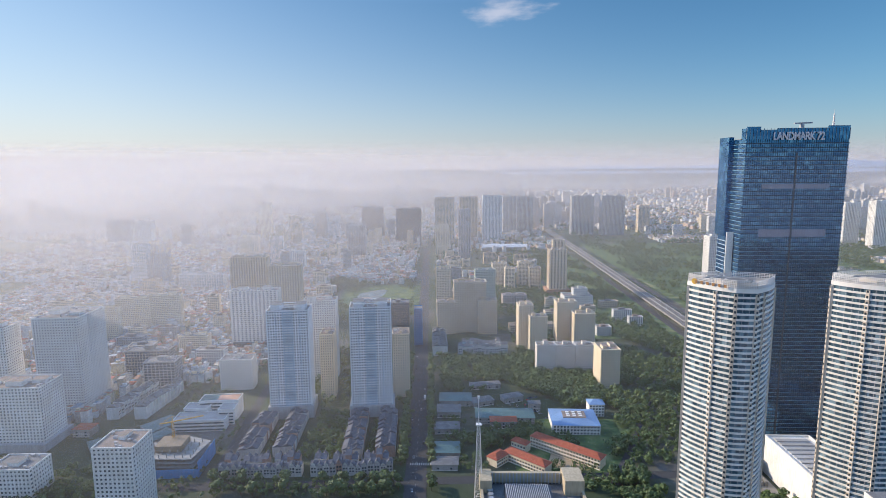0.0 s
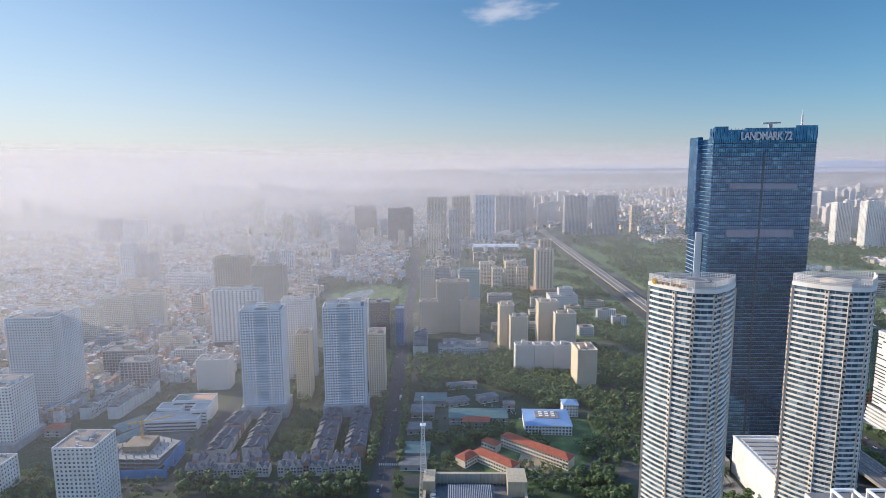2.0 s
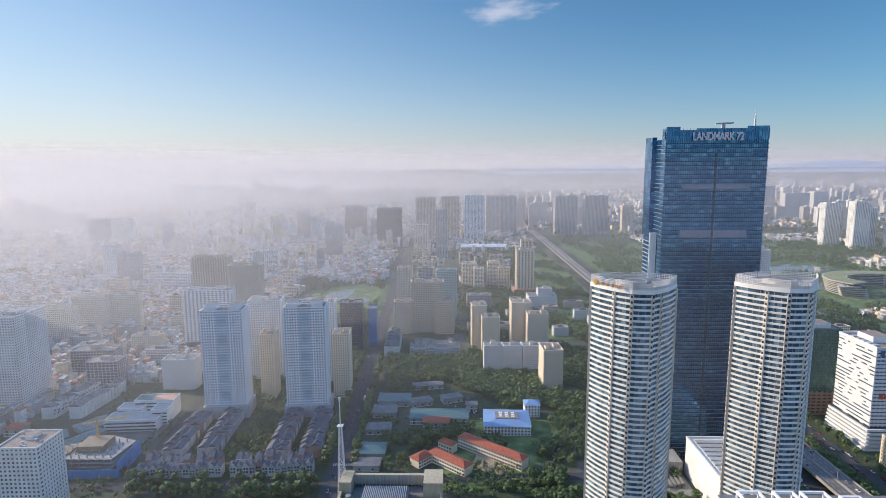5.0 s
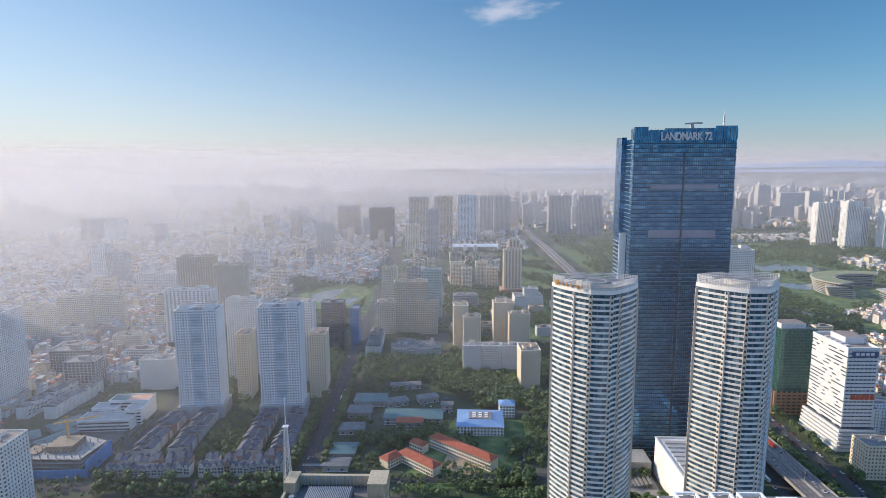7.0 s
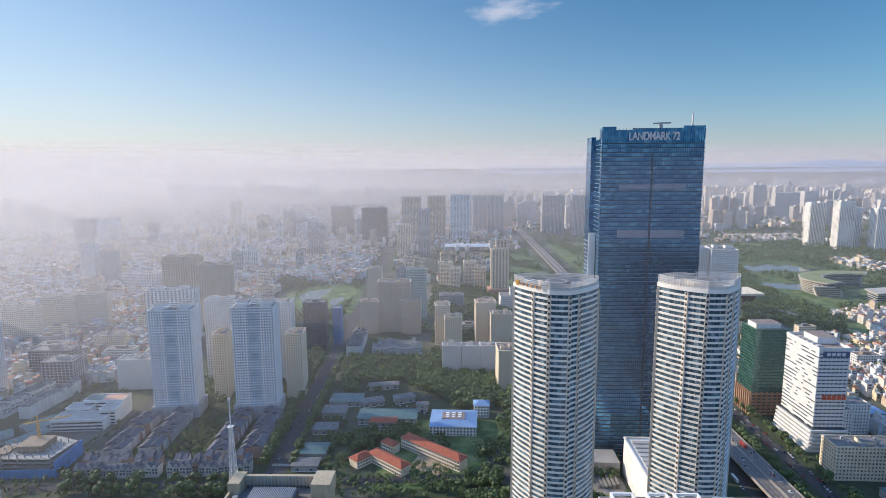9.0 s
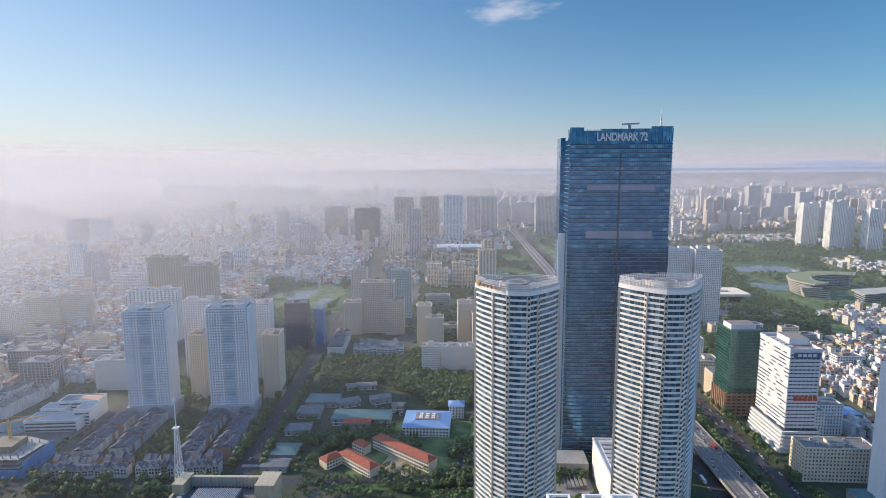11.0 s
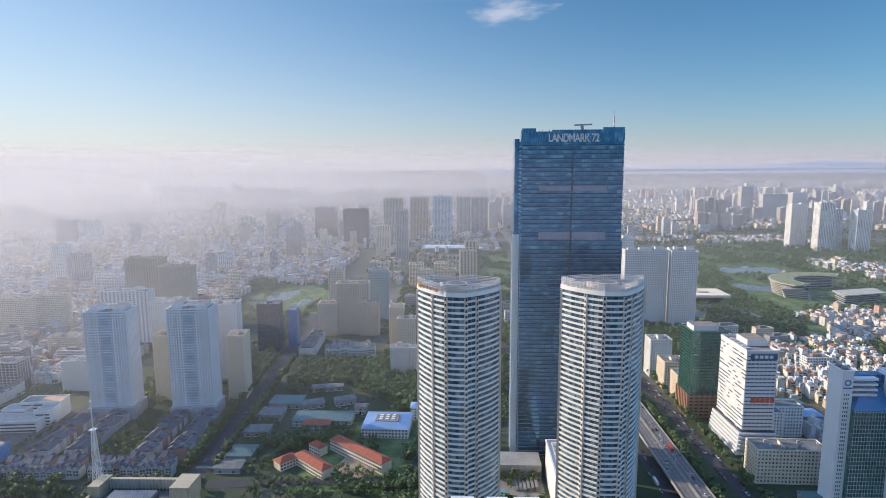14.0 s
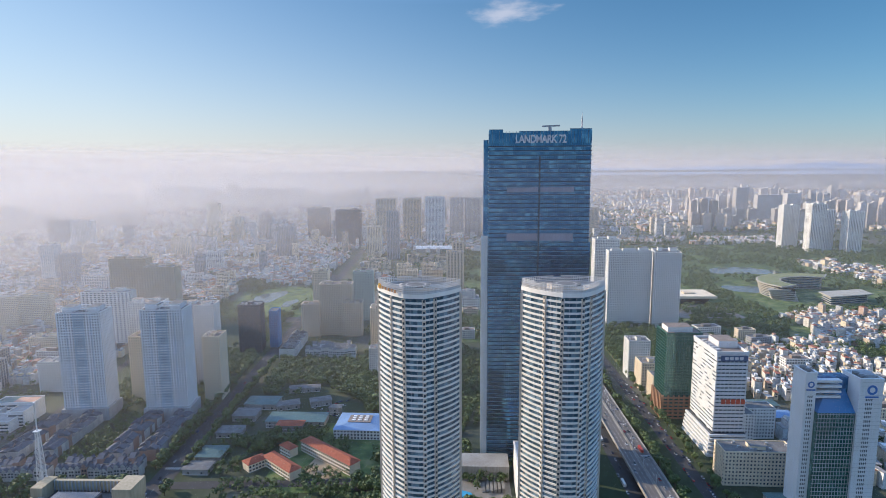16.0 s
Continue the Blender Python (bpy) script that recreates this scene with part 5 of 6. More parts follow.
for k in range(16):
    put(tw, pose(-22 - k * 0.3, 872 + k * 6.1, 0, 0, 0, 93), "white row houses")
    put(tw, pose(-26 - k * 0.3, 872 + k * 6.1, 0, 0, 0, -87), "white row houses")
for k in range(14):
    put(tw, pose(-385 + k * 0.4, 640 + k * 6.1, 0, 0, 0, -85), "white row houses")
    put(tw, pose(-404 + k * 0.4, 640 + k * 6.1, 0, 0, 0, 95), "white row houses")
claim(-245, -52, 496, 662); claim(-55, 95, 862, 985); claim(-425, -365, 630, 735)


# ---- school and low buildings ----
def wing(name, label, ax, ay, bx, by, width, h, wall, roofm, rise=3.5, group=""):
    """A long hipped building from a to b with window rows and a gallery on its front."""
    L = math.hypot(bx - ax, by - ay)
    t = thing(name, label, "building", ax, ay, 0, math.degrees(math.atan2(by - ay, bx - ax)), group)
    claim(min(ax, bx) - width, max(ax, bx) + width, min(ay, by) - width, max(ay, by) + width)
    part("wall", Build().box(0, L, -width / 2, width / 2, 0, h).mesh("wall", wall), t)
    o, hp = 0.9, min(width / 2, L / 3)
    r = Build()
    c = [(-o, -width / 2 - o), (L + o, -width / 2 - o), (L + o, width / 2 + o), (-o, width / 2 + o)]
    p, q = (hp, 0, h + rise), (L - hp, 0, h + rise)
    r.poly([(*c[0], h), (*c[1], h), q, p]).poly([(*c[2], h), (*c[3], h), p, q]).poly([(*c[3], h), (*c[0], h), p]).poly([(*c[1], h), (*c[2], h), q]).poly([(*k, h - 0.02) for k in c[::-1]])
    part("roof", r.mesh("roof", roofm), t)
    wm = Build().box(-0.9, 0.9, -0.1, 0.1, 0, 1.7).mesh("window", GLASS_DARK)
    n = int(L / (3.2 if rise > 2 else 9))
    for fl in range(int(h / 3.6)):
        for k in range(n):
            for s in (-1, 1):
                part("window", wm, t, at=((k + 0.5) * L / n, s * width / 2, 1.0 + fl * 3.6))
        part("gallery", Build().box(0.2, L - 0.2, -width / 2 - 0.5, -width / 2 + 0.02, 3.3 + fl * 3.6 - 3.4, 3.6 + fl * 3.6 - 3.4).mesh("gallery", WHITE), t)
    return t


wing("school_wing", "long cream school wing with a red hipped roof", 84, 580, 146, 530, 13, 11, CREAM, ROOFRED, group="red-roofed school")
wing("school_wing", "cream school wing with a red hipped roof", 53, 551, 90, 519, 13, 9, CREAM, ROOFRED, group="red-roofed school")
wing("school_wing", "small cream school wing with a red hipped roof", 36, 533, 50, 548, 13, 8, CREAM, ROOFRED, group="red-roofed school")
wing("school_wing", "small cream school wing with a red hipped roof", 62, 573, 76, 562, 10, 9, CREAM, ROOFRED, group="red-roofed school")
sheet("school_yard", [(92, 533), (120, 516), (132, 533), (100, 560)], 0.3, paint("yard_sand", (0.42, 0.33, 0.22)), "sandy school yard", "pavement")

t = thing("college_block", "square white college block with a bright blue roof", "building", 135, 600, 0, -2)
claim(100, 182, 585, 665)
ro, ri = [(-26, 0), (26, 0), (26, 44), (-26, 44)], [(-13, 13), (13, 13), (13, 31), (-13, 31)]
part("wall", Build().ring(ro, ri, 0, 11).mesh("wall", WHITE), t)
r = Build()
for i in range(4):
    j = (i + 1) % 4
    r.poly([(ro[i][0] * 1.03, ro[i][1] * 1.03 - .6, 11), (ro[j][0] * 1.03, ro[j][1] * 1.03 - .6, 11), (*ri[j], 14), (*ri[i], 14)])
part("roof", r.mesh("roof", ROOFBLUE), t)
part("court_roof", Build().box(-13, 13, 13, 31, 11, 14.6).mesh("court_roof", ROOFBROWN), t)
for k in range(3):
    for j in range(3):
        part("skylight", Build().box(-9 + k * 7, -5 + k * 7, 16 + j * 5, 19 + j * 5, 14.6, 15.2).mesh("skylight", WHITE), t)
wm = Build().box(-1, 1, -0.12, 0.1, 0, 1.8).mesh("window", GLASS_DARK)
for fl in range(3):
    for k in range(14):
        part("window", wm, t, at=(-24.2 + k * 3.7, 0, 1 + fl * 3.6))
wing("college_block", "small white college block with a blue roof", 160, 656, 178, 656, 16, 15, WHITE, ROOFBLUE)

for ax, ay, bx, by, w, h, rm in ((-20, 690, 20, 690, 26, 7, ROOFTEAL), (-22, 655, 6, 655, 22, 7, ROOFGREY), (24, 640, 92, 640, 26, 8, ROOFTEAL), (40, 622, 70, 622, 14, 8.6, ROOFRED), (-22, 560, 4, 560, 24, 6, ROOFTEAL), (-24, 532, 2, 532, 16, 6, ROOFGREY),
                                (20, 680, 46, 690, 16, 6, ROOFGREY), (60, 690, 84, 700, 14, 7, ROOFGREY), (-24, 610, 4, 612, 18, 6, ROOFGREY), (90, 668, 104, 668, 10, 9, ROOFGREY), (20, 735, 60, 742, 12, 6, ROOFGREY),
                                (-350, 600, -330, 630, 26, 6, ROOFTEAL), (-390, 560, -355, 590, 24, 6, ROOFTEAL), (-340, 565, -322, 600, 16, 6, ROOFTEAL), (-430, 600, -410, 600, 16, 9, ROOFRED),
                                (520, 480, 560, 480, 20, 8, ROOFTEAL), (600, 655, 640, 655, 22, 9, ROOFBLUE), (585, 690, 640, 690, 18, 8, ROOFTEAL), (570, 560, 600, 585, 16, 10, ROOFGREY)):
    wing("shed", {"teal_sheet_roof": "low shed with a weathered teal sheet roof", "grey_roof_felt": "low shed with a grey roof", "red_roof_tiles": "low shed with a rust-red roof", "blue_sheet_roof": "low shed with a blue sheet roof"}[rm.name], ax, ay, bx, by, w, h, CONCRETE, rm, 1.6, "low sheds")

t = thing("clinic", "stepped white clinic with a terraced roof", "building", -290, 606, 0, 5)
claim(-330, -250, 598, 665)
for x0, x1, y0, y1, z0, z1, m_, tp in ((-32, 26, 0, 24, 0, 13, WHITE, ROOFPALE), (-28, 0, 24, 42, 0, 17, WHITE, ROOFPALE), (-14, 32, 36, 56, 0, 21, WHITE, ROOFTEAL), (14, 32, 16, 36, 0, 18, WHITE, ROOFPALE)):
    part("wing", Build().box(x0, x1, y0, y1, z0, z1, 0, 1).mesh("wing", m_, tp), t)
    part("parapet", Build().ring([(x0 - .4, y0 - .4), (x1 + .4, y0 - .4), (x1 + .4, y1 + .4), (x0 - .4, y1 + .4)], [(x0 + .4, y0 + .4), (x1 - .4, y0 + .4), (x1 - .4, y1 - .4), (x0 + .4, y1 - .4)], z1 - 0.2, z1 + 1).mesh("parapet", WHITE), t)
    for fl in range(int(z1 / 3.9)):
        part("ribbon_window", Build().box(x0 + 1, x1 - 1, y0 - .08, y0 + .1, fl * 3.9 + 1.2, fl * 3.9 + 2.9).mesh("ribbon_window", GLASS_DARK), t)
part("roof_patch", Build().box(6, 30, 38, 54, 21, 21.3).mesh("roof_patch", paint("salmon_roof", (0.60, 0.36, 0.26))), t)

t = thing("building_site", "half-built concrete frame behind blue netting", "construction site", -290, 508, 0, 4)
claim(-345, -240, 498, 590)
for k in range(4):
    part("floor_slab", Build().prism([(-38 + 3 * k, 6 + k), (34 - k, 2 + k), (40 - k, 44), (10, 62 - 2 * k), (-36 + 3 * k, 40)], 3.6 + k * 3.8, 4.0 + k * 3.8).mesh("floor_slab", CONCRETE), t)
cm = Build().box(-0.4, 0.4, -0.4, 0.4, 0, 19.5).mesh("column", CONCRETE)
for i in range(8):
    for j in range(5):
        part("column", cm, t, at=(-24 + i * 7.6, 9 + j * 8, 0))
part("net_fence", Build().box(-42, 40, -2, -1.7, 0, 9).box(40, 40.3, -2, 46, 0, 16).box(-42, -41.7, -2, 40, 0, 7).mesh("net_fence", NETBLUE), t, "blue netting fence round the site")
part("formwork", Build().box(-10, 16, 20, 44, 16, 22).box(-30, -16, 16, 34, 12, 17).mesh("formwork", DIRT), t)
t = thing("tower_crane", "yellow tower crane on the building site", "crane", -292, 548, 0, 25)
m = Build()
for sx in (-1, 1):
    for sy in (-1, 1):
        m.bar((sx, sy, 0), (sx, sy, 38), 0.22)
for k in range(19):
    m.bar((-1, -1, k * 2), (1, -1, k * 2 + 2), 0.12).bar((1, 1, k * 2), (-1, 1, k * 2 + 2), 0.12).bar((-1, 1, k * 2), (-1, -1, k * 2 + 2), 0.12).bar((1, -1, k * 2), (1, 1, k * 2 + 2), 0.12)
part("tower", m.mesh("tower", ORANGE), t)
part("jib", Build().bar((-12, 0, 38.6), (30, 0, 40), 0.5).bar((0, 0, 38), (0, 0, 45), 0.4).bar((0, 0, 45), (26, 0, 40), 0.12).bar((0, 0, 45), (-11, 0, 39), 0.12).mesh("jib", ORANGE), t)
part("counterweight", Build().box(-12, -9, -1.2, 1.2, 36, 38.6).mesh("counterweight", CONCRETE), t)

# ---- park: convention centre, museum, villas ----
def sector(cx, cy, r0, r1, a0, a1, n=14):
    o = [(cx + r1 * math.cos(radians(a0 + (a1 - a0) * k / n)), cy + 0.8 * r1 * math.sin(radians(a0 + (a1 - a0) * k / n))) for k in range(n + 1)]
    i = [(cx + r0 * math.cos(radians(a0 + (a1 - a0) * k / n)), cy + 0.8 * r0 * math.sin(radians(a0 + (a1 - a0) * k / n))) for k in range(n + 1)]
    return o + i[::-1]


t = thing("convention_centre", "curved convention centre with terraced bands and a green roof", "building", 0, 0)
claim(890, 1160, 1200, 1420)
STONE_BAND = paint("weathered_stone", (0.44, 0.42, 0.36))
SEDUM = paint("sedum_roof", (0.24, 0.26, 0.12), scale=0.05)
for k in range(7):
    part("floor_band", Build().prism(sector(1090, 1330, 92 - k * 0.5, 128 + k * 1.2, 62, 205), k * 4.2, k * 4.2 + 1.3).mesh("floor_band", STONE_BAND), t)
part("glazing", Build().prism(sector(1090, 1330, 94, 126, 64, 203), 0, 29.5).mesh("glazing", GLASS_BLUE), t)
part("roof_edge", Build().prism(sector(1090, 1330, 84, 138, 58, 210), 29.8, 31.8).mesh("roof_edge", STONE_BAND), t)
part("green_roof", Build().prism(sector(1090, 1330, 88, 134, 60, 208), 31.8, 32.4).mesh("green_roof", SEDUM), t)
for k in range(6):
    part("prow_terrace", Build().prism([(958 - k * 3, 1288 - k * 2), (1002, 1262 + k * 3), (1010, 1310), (972, 1330)], k * 4.4, k * 4.4 + 2.4).mesh("prow_terrace", STONE_BAND), t)
part("prow_glazing", Build().prism([(962, 1290), (1000, 1274), (1008, 1308), (974, 1326)], 0, 26).mesh("prow_glazing", GLASS_DARK), t)
part("wing_block", Build().prism([(1055, 1235), (1150, 1262), (1158, 1300), (1062, 1272)], 0, 17).mesh("wing_block", GLASS_BLUE), t)
for k in range(4):
    part("wing_band", Build().prism([(1053, 1232), (1152, 1260), (1161, 1303), (1060, 1275)], k * 4.4, k * 4.4 + 1.2).mesh("wing_band", STONE_BAND), t)
part("wing_roof", Build().prism([(1048, 1226), (1158, 1256), (1168, 1308), (1056, 1280)], 17.6, 19.8).mesh("wing_roof", STONE_BAND), t)
t = thing("museum", "low museum under a broad flat pale roof", "building", 760, 1232, 0, 0)
claim(690, 830, 1220, 1310)
part("wall", Build().box(-38, 38, 12, 60, 0, 14).mesh("wall", GLASS_DARK), t)
part("roof_slab", Build().box(-50, 50, 0, 72, 14, 19).mesh("roof_slab", CREAM), t)
part("roof_room", Build().box(-12, 12, 26, 44, 19, 22).mesh("roof_room", BEIGE), t)
sheet("museum_plaza", [(690, 1120), (820, 1120), (815, 1230), (700, 1230)], 0.3, PAVING, "pale paved plaza before the museum", "pavement")
t = thing("sports_hall", "long sports hall with a curved pale roof", "building", 178, 2010, 0, 2)
arcp = [(k / 12 * 34, 14 + 9 * math.sin(k / 12 * math.pi)) for k in range(13)]
part("wall", Build().box(-80, 80, 0, 34, 0, 14).mesh("wall", CONCRETE), t)
rr = Build()
for k in range(12):
    (ya, za), (yb, zb) = arcp[k], arcp[k + 1]
    rr.poly([(-82, ya, za), (82, ya, za), (82, yb, zb), (-82, yb, zb)])
part("roof", rr.mesh("roof", PANEL), t)

# ---- trees ----
def crown_faces(rnd, r, h, z, n):
    """Leaf clumps on a few uneven lobes."""
    lobes = [(rnd.uniform(-.45, .45) * r, rnd.uniform(-.45, .45) * r, z + h * rnd.uniform(.3, .75), r * rnd.uniform(.42, .66)) for _ in range(6)]
    v = []
    for k in range(n):
        lx, ly, lz, lr = lobes[k % 6]
        d = Vector((rnd.gauss(0, 1), rnd.gauss(0, 1), rnd.gauss(0.25, 0.9))).normalized()
        c = Vector((lx, ly, lz)) + d * lr * rnd.uniform(.65, 1.08)
        s = r * rnd.uniform(.16, .30)
        a = (d + Vector((rnd.uniform(-.6, .6), rnd.uniform(-.6, .6), rnd.uniform(-.3, .6)))).normalized()
        u = a.cross(Vector((rnd.uniform(-1, 1), rnd.uniform(-1, 1), rnd.uniform(-1, 1)))).normalized() * s
        w = a.cross(u).normalized() * s * rnd.uniform(.6, 1)
        v += [c - u, c - w * .8, c + u, c + w]
    return v


def tree(seed, r, h):
    rnd = random.Random(seed)
    t = thing("tree", "broad green street tree with an uneven leafy crown", "tree", 0, 0)
    b = Build()
    b.bar((0, 0, 0), (0.1, 0, h * .35), 0.28)
    b.bar((0.1, 0, h * .33), (0.2, 0.1, h * .6), 0.2)
    for k in range(4):
        a = k * 1.57 + rnd.random()
        b.bar((0.1, 0, h * .34), (math.cos(a) * r * .5, math.sin(a) * r * .5, h * .62), 0.12)
    part("trunk", b.mesh("trunk", BARK), t)
    v = crown_faces(rnd, r, h * .8, h * .3, 230)
    q = Build()
    for k in range(0, len(v), 4):
        q.poly(v[k:k + 4])
    part("crown", q.mesh("crown", LEAF), t)
    return t


TREES = [tree(k, r, h) for k, (r, h) in enumerate(((4.2, 9), (5.2, 11), (3.4, 8), (6.2, 12)))]
used = set()


def plant_tree(x, y, group, k=None, s=1.0, rnd=random.Random(77)):
    o = TREES[rnd.randrange(4) if k is None else k]
    m = pose(x, y, 0, 0, 0, rnd.uniform(0, 360))
    if o in used:
        o = copy_thing(o, m)
    else:
        used.add(o)
        o.matrix_world = m
    tagged(o, group=group)


rt = random.Random(21)
for k in range(42):
    y = 488 + k * 9
    x = -30 - 75 * (y - 300) / 1800
    if not 505 < y < 530:
        plant_tree(x - 15 + rt.uniform(-1, 1), y, "avenue trees")
        plant_tree(x + 15 + rt.uniform(-1, 1), y, "avenue trees")
for k in range(120):
    x, y = rt.uniform(10, 150), rt.uniform(492, 625)
    if free(x, y, 1) and free(x + 3, y, 0):
        plant_tree(x, y, "school trees")
for k in range(46):
    plant_tree(rt.uniform(-235, -55), rt.uniform(478, 486) if k % 2 else rt.uniform(496, 501), "street trees")
for k in range(40):
    plant_tree(rt.uniform(148, 185), rt.uniform(455, 520), "garden trees")
for k in range(30):
    plant_tree(rt.uniform(246, 296), rt.uniform(440, 482), "garden trees")
for k in range(60):
    y = 470 + k * 8
    plant_tree(449 + rt.uniform(-2, 3), y, "frontage trees")
    if k % 2:
        plant_tree(488 + rt.uniform(-2, 3), y, "frontage trees")

# woods and scattered trees further off, one mass
rb = random.Random(5)
pats = []
for k in range(10):
    v = np.array([tuple(p) for p in crown_faces(rb, 1.0, 1.9, 0.2, 44)])
    pats.append(v)
wood = []


def wood_at(x, y, s):
    X, Y, Z, K = land(x, y)
    a = rb.uniform(0, 6.28)
    c, q = math.cos(a), math.sin(a)
    p = pats[rb.randrange(10)] * (s * K)
    wood.append(np.stack([X + p[:, 0] * c - p[:, 1] * q, Y + p[:, 0] * q + p[:, 1] * c, Z + p[:, 2]], -1))


def wood_zone(x0, x1, y0, y1, n, s0=3.2, s1=6.0, clump=0.45):
    k = 0
    tries = 0
    while k < n and tries < n * 6:
        tries += 1
        x, y = rb.uniform(x0, x1), rb.uniform(y0, y1)
        if noise.noise(Vector((x * 0.011, y * 0.008, 3.1))) < clump - 0.5 or not free(x, y, 2):
            continue
        wood_at(x, y, rb.uniform(s0, s1)); k += 1


wood_zone(-20, 240, 640, 860, 1500, clump=0.22)
wood_zone(5, 160, 480, 640, 260, 3, 5, 0.3)
wood_zone(-160, -60, 660, 900, 220, clump=0.2)
wood_zone(-270, -160, 650, 900, 200, clump=0.3)
wood_zone(90, 400, 690, 960, 1600, clump=0.25)
wood_zone(150, 410, 500, 700, 420, clump=0.35)
for x0, x1, y0, y1, n, s0, s1 in ((-162, -122, 545, 655, 190, 2.6, 4.6), (-232, -58, 474, 500, 130, 2.2, 3.8), (-202, -192, 548, 640, 34, 1.6, 2.8), (-94, -86, 548, 640, 34, 1.6, 2.8), (-62, -50, 535, 660, 50, 2.4, 4), (20, 175, 478, 512, 120, 2.6, 4.6), (95, 130, 560, 600, 40, 2.6, 4.6), (96, 165, 500, 535, 50, 2.4, 4.2), (62, 100, 590, 625, 60, 2.6, 4.4), (0, 34, 520, 600, 60, 2.6, 4.4),
                                  (-262, -248, 495, 640, 40, 2.4, 3.6), (-420, -250, 470, 500, 110, 2.4, 3.8), (-355, -300, 655, 720, 60, 2.6, 4.4), (-14, 20, 575, 640, 50, 2.4, 4.0)):
    for k in range(n):
        wood_at(rb.uniform(x0, x1), rb.uniform(y0, y1), rb.uniform(s0, s1))
wood_zone(80, 400, 940, 1400, 1500, clump=0.40)
wood_zone(170, 410, 1400, 2200, 900, 4, 7, 0.45)
wood_zone(-130, -70, 760, 1450, 240, clump=0.35)
wood_zone(-50, 10, 700, 1500, 220, clump=0.45)
wood_zone(-330, -80, 1080, 1500, 420, clump=0.42)
wood_zone(-290, -75, 1110, 1430, 500, 1.2, 2.6, 0.3)
wood_zone(-420, -150, 1380, 1500, 160, clump=0.4)
wood_zone(-1000, -250, 700, 1500, 1300, clump=0.47)
wood_zone(450, 640, 800, 1000, 420, 4, 6.5, 0.2)
wood_zone(480, 1300, 880, 1250, 2400, 4, 7, 0.36)
wood_zone(480, 1900, 1250, 2250, 5200, 4.5, 8, 0.3)
wood_zone(490, 900, 480, 900, 380, clump=0.5)
wood_zone(-330, -230, 470, 500, 60, 3, 5, 0.0)
wood_zone(-420, -300, 440, 520, 90, 3, 5, 0.3)
wood_zone(-1500, 400, 1500, 3000, 1500, 5, 9, 0.5)
wood_zone(400, 3500, 2200, 4200, 1500, 8, 14, 0.5)
wv = np.concatenate(wood)
tagged(new("woodland", bulk("woodland", wv, np.arange(len(wv)).reshape(-1, 4), LEAF)), "mixed green trees filling parks, yards and plots", "trees", kind="stuff")


# ---- houses ----
def tube_house(seed, w, d, h):
    rnd = random.Random(seed)
    t = thing("tube_house", "narrow rendered city house with a flat roof", "house", 0, 0)
    part("wall", Build().box(-w / 2, w / 2, -d / 2, d / 2, 0, h).mesh("wall", HOUSEWALL_OB), t)
    part("roof", Build().box(-w / 2 - .3, w / 2 + .3, -d / 2 - .3, d / 2 + .3, h, h + .4).mesh("roof", palette("roof_single", [(0.30, 0.29, 0.28), (0.36, 0.12, 0.07), (0.45, 0.44, 0.42), (0.24, 0.26, 0.28), (0.34, 0.18, 0.12)], source="object")), t)
    part("stair_head", Build().box(-w * .35, w * .3, d * .05, d * .42, h + .4, h + 3).box(-w * .42, w * .36, 0, d * .46, h + 3, h + 3.3).mesh("stair_head", HOUSEWALL_OB), t)
    for fl in range(max(1, int(h / 3.4) - 2), int(h / 3.4)):
        part("window", Build().box(-w * .32, w * .32, -d / 2 - .06, -d / 2 + .1, .9 + fl * 3.4, 2.7 + fl * 3.4).mesh("window", GLASS_DARK), t)
    return t


TUBES = [tube_house(k, w, d, h) for k, (w, d, h) in enumerate(((5, 13, 13.5), (6, 15, 17), (4.5, 12, 10.5), (9, 14, 20)))]
tu = set()
rn = random.Random(9)
count = 0
for gy_ in range(500, 880, 17):
    for gx_ in range(575, 900, 8):
        x, y = gx_ + rn.uniform(-1, 1), gy_ + rn.uniform(-2, 2)
        if rn.random() < 0.18 or not free(x, y, 6) or y < 520 + (x < 620) * 160 or count > 190 or x > 250 + 0.82 * y:
            continue
        o = rn.choices(TUBES, (4, 3, 4, 1))[0]
        m = pose(x, y, 0, 0, 0, rn.choice((0, 0, 180)) - 12)
        if o in tu:
            copy_thing(o, m)["group"] = "tube houses"
        else:
            tu.add(o); o.matrix_world = m; o["group"] = "tube houses"
        claim(x - 3.5, x + 3.5, y - 8, y + 8)
        count += 1

walls, roofs = [], []


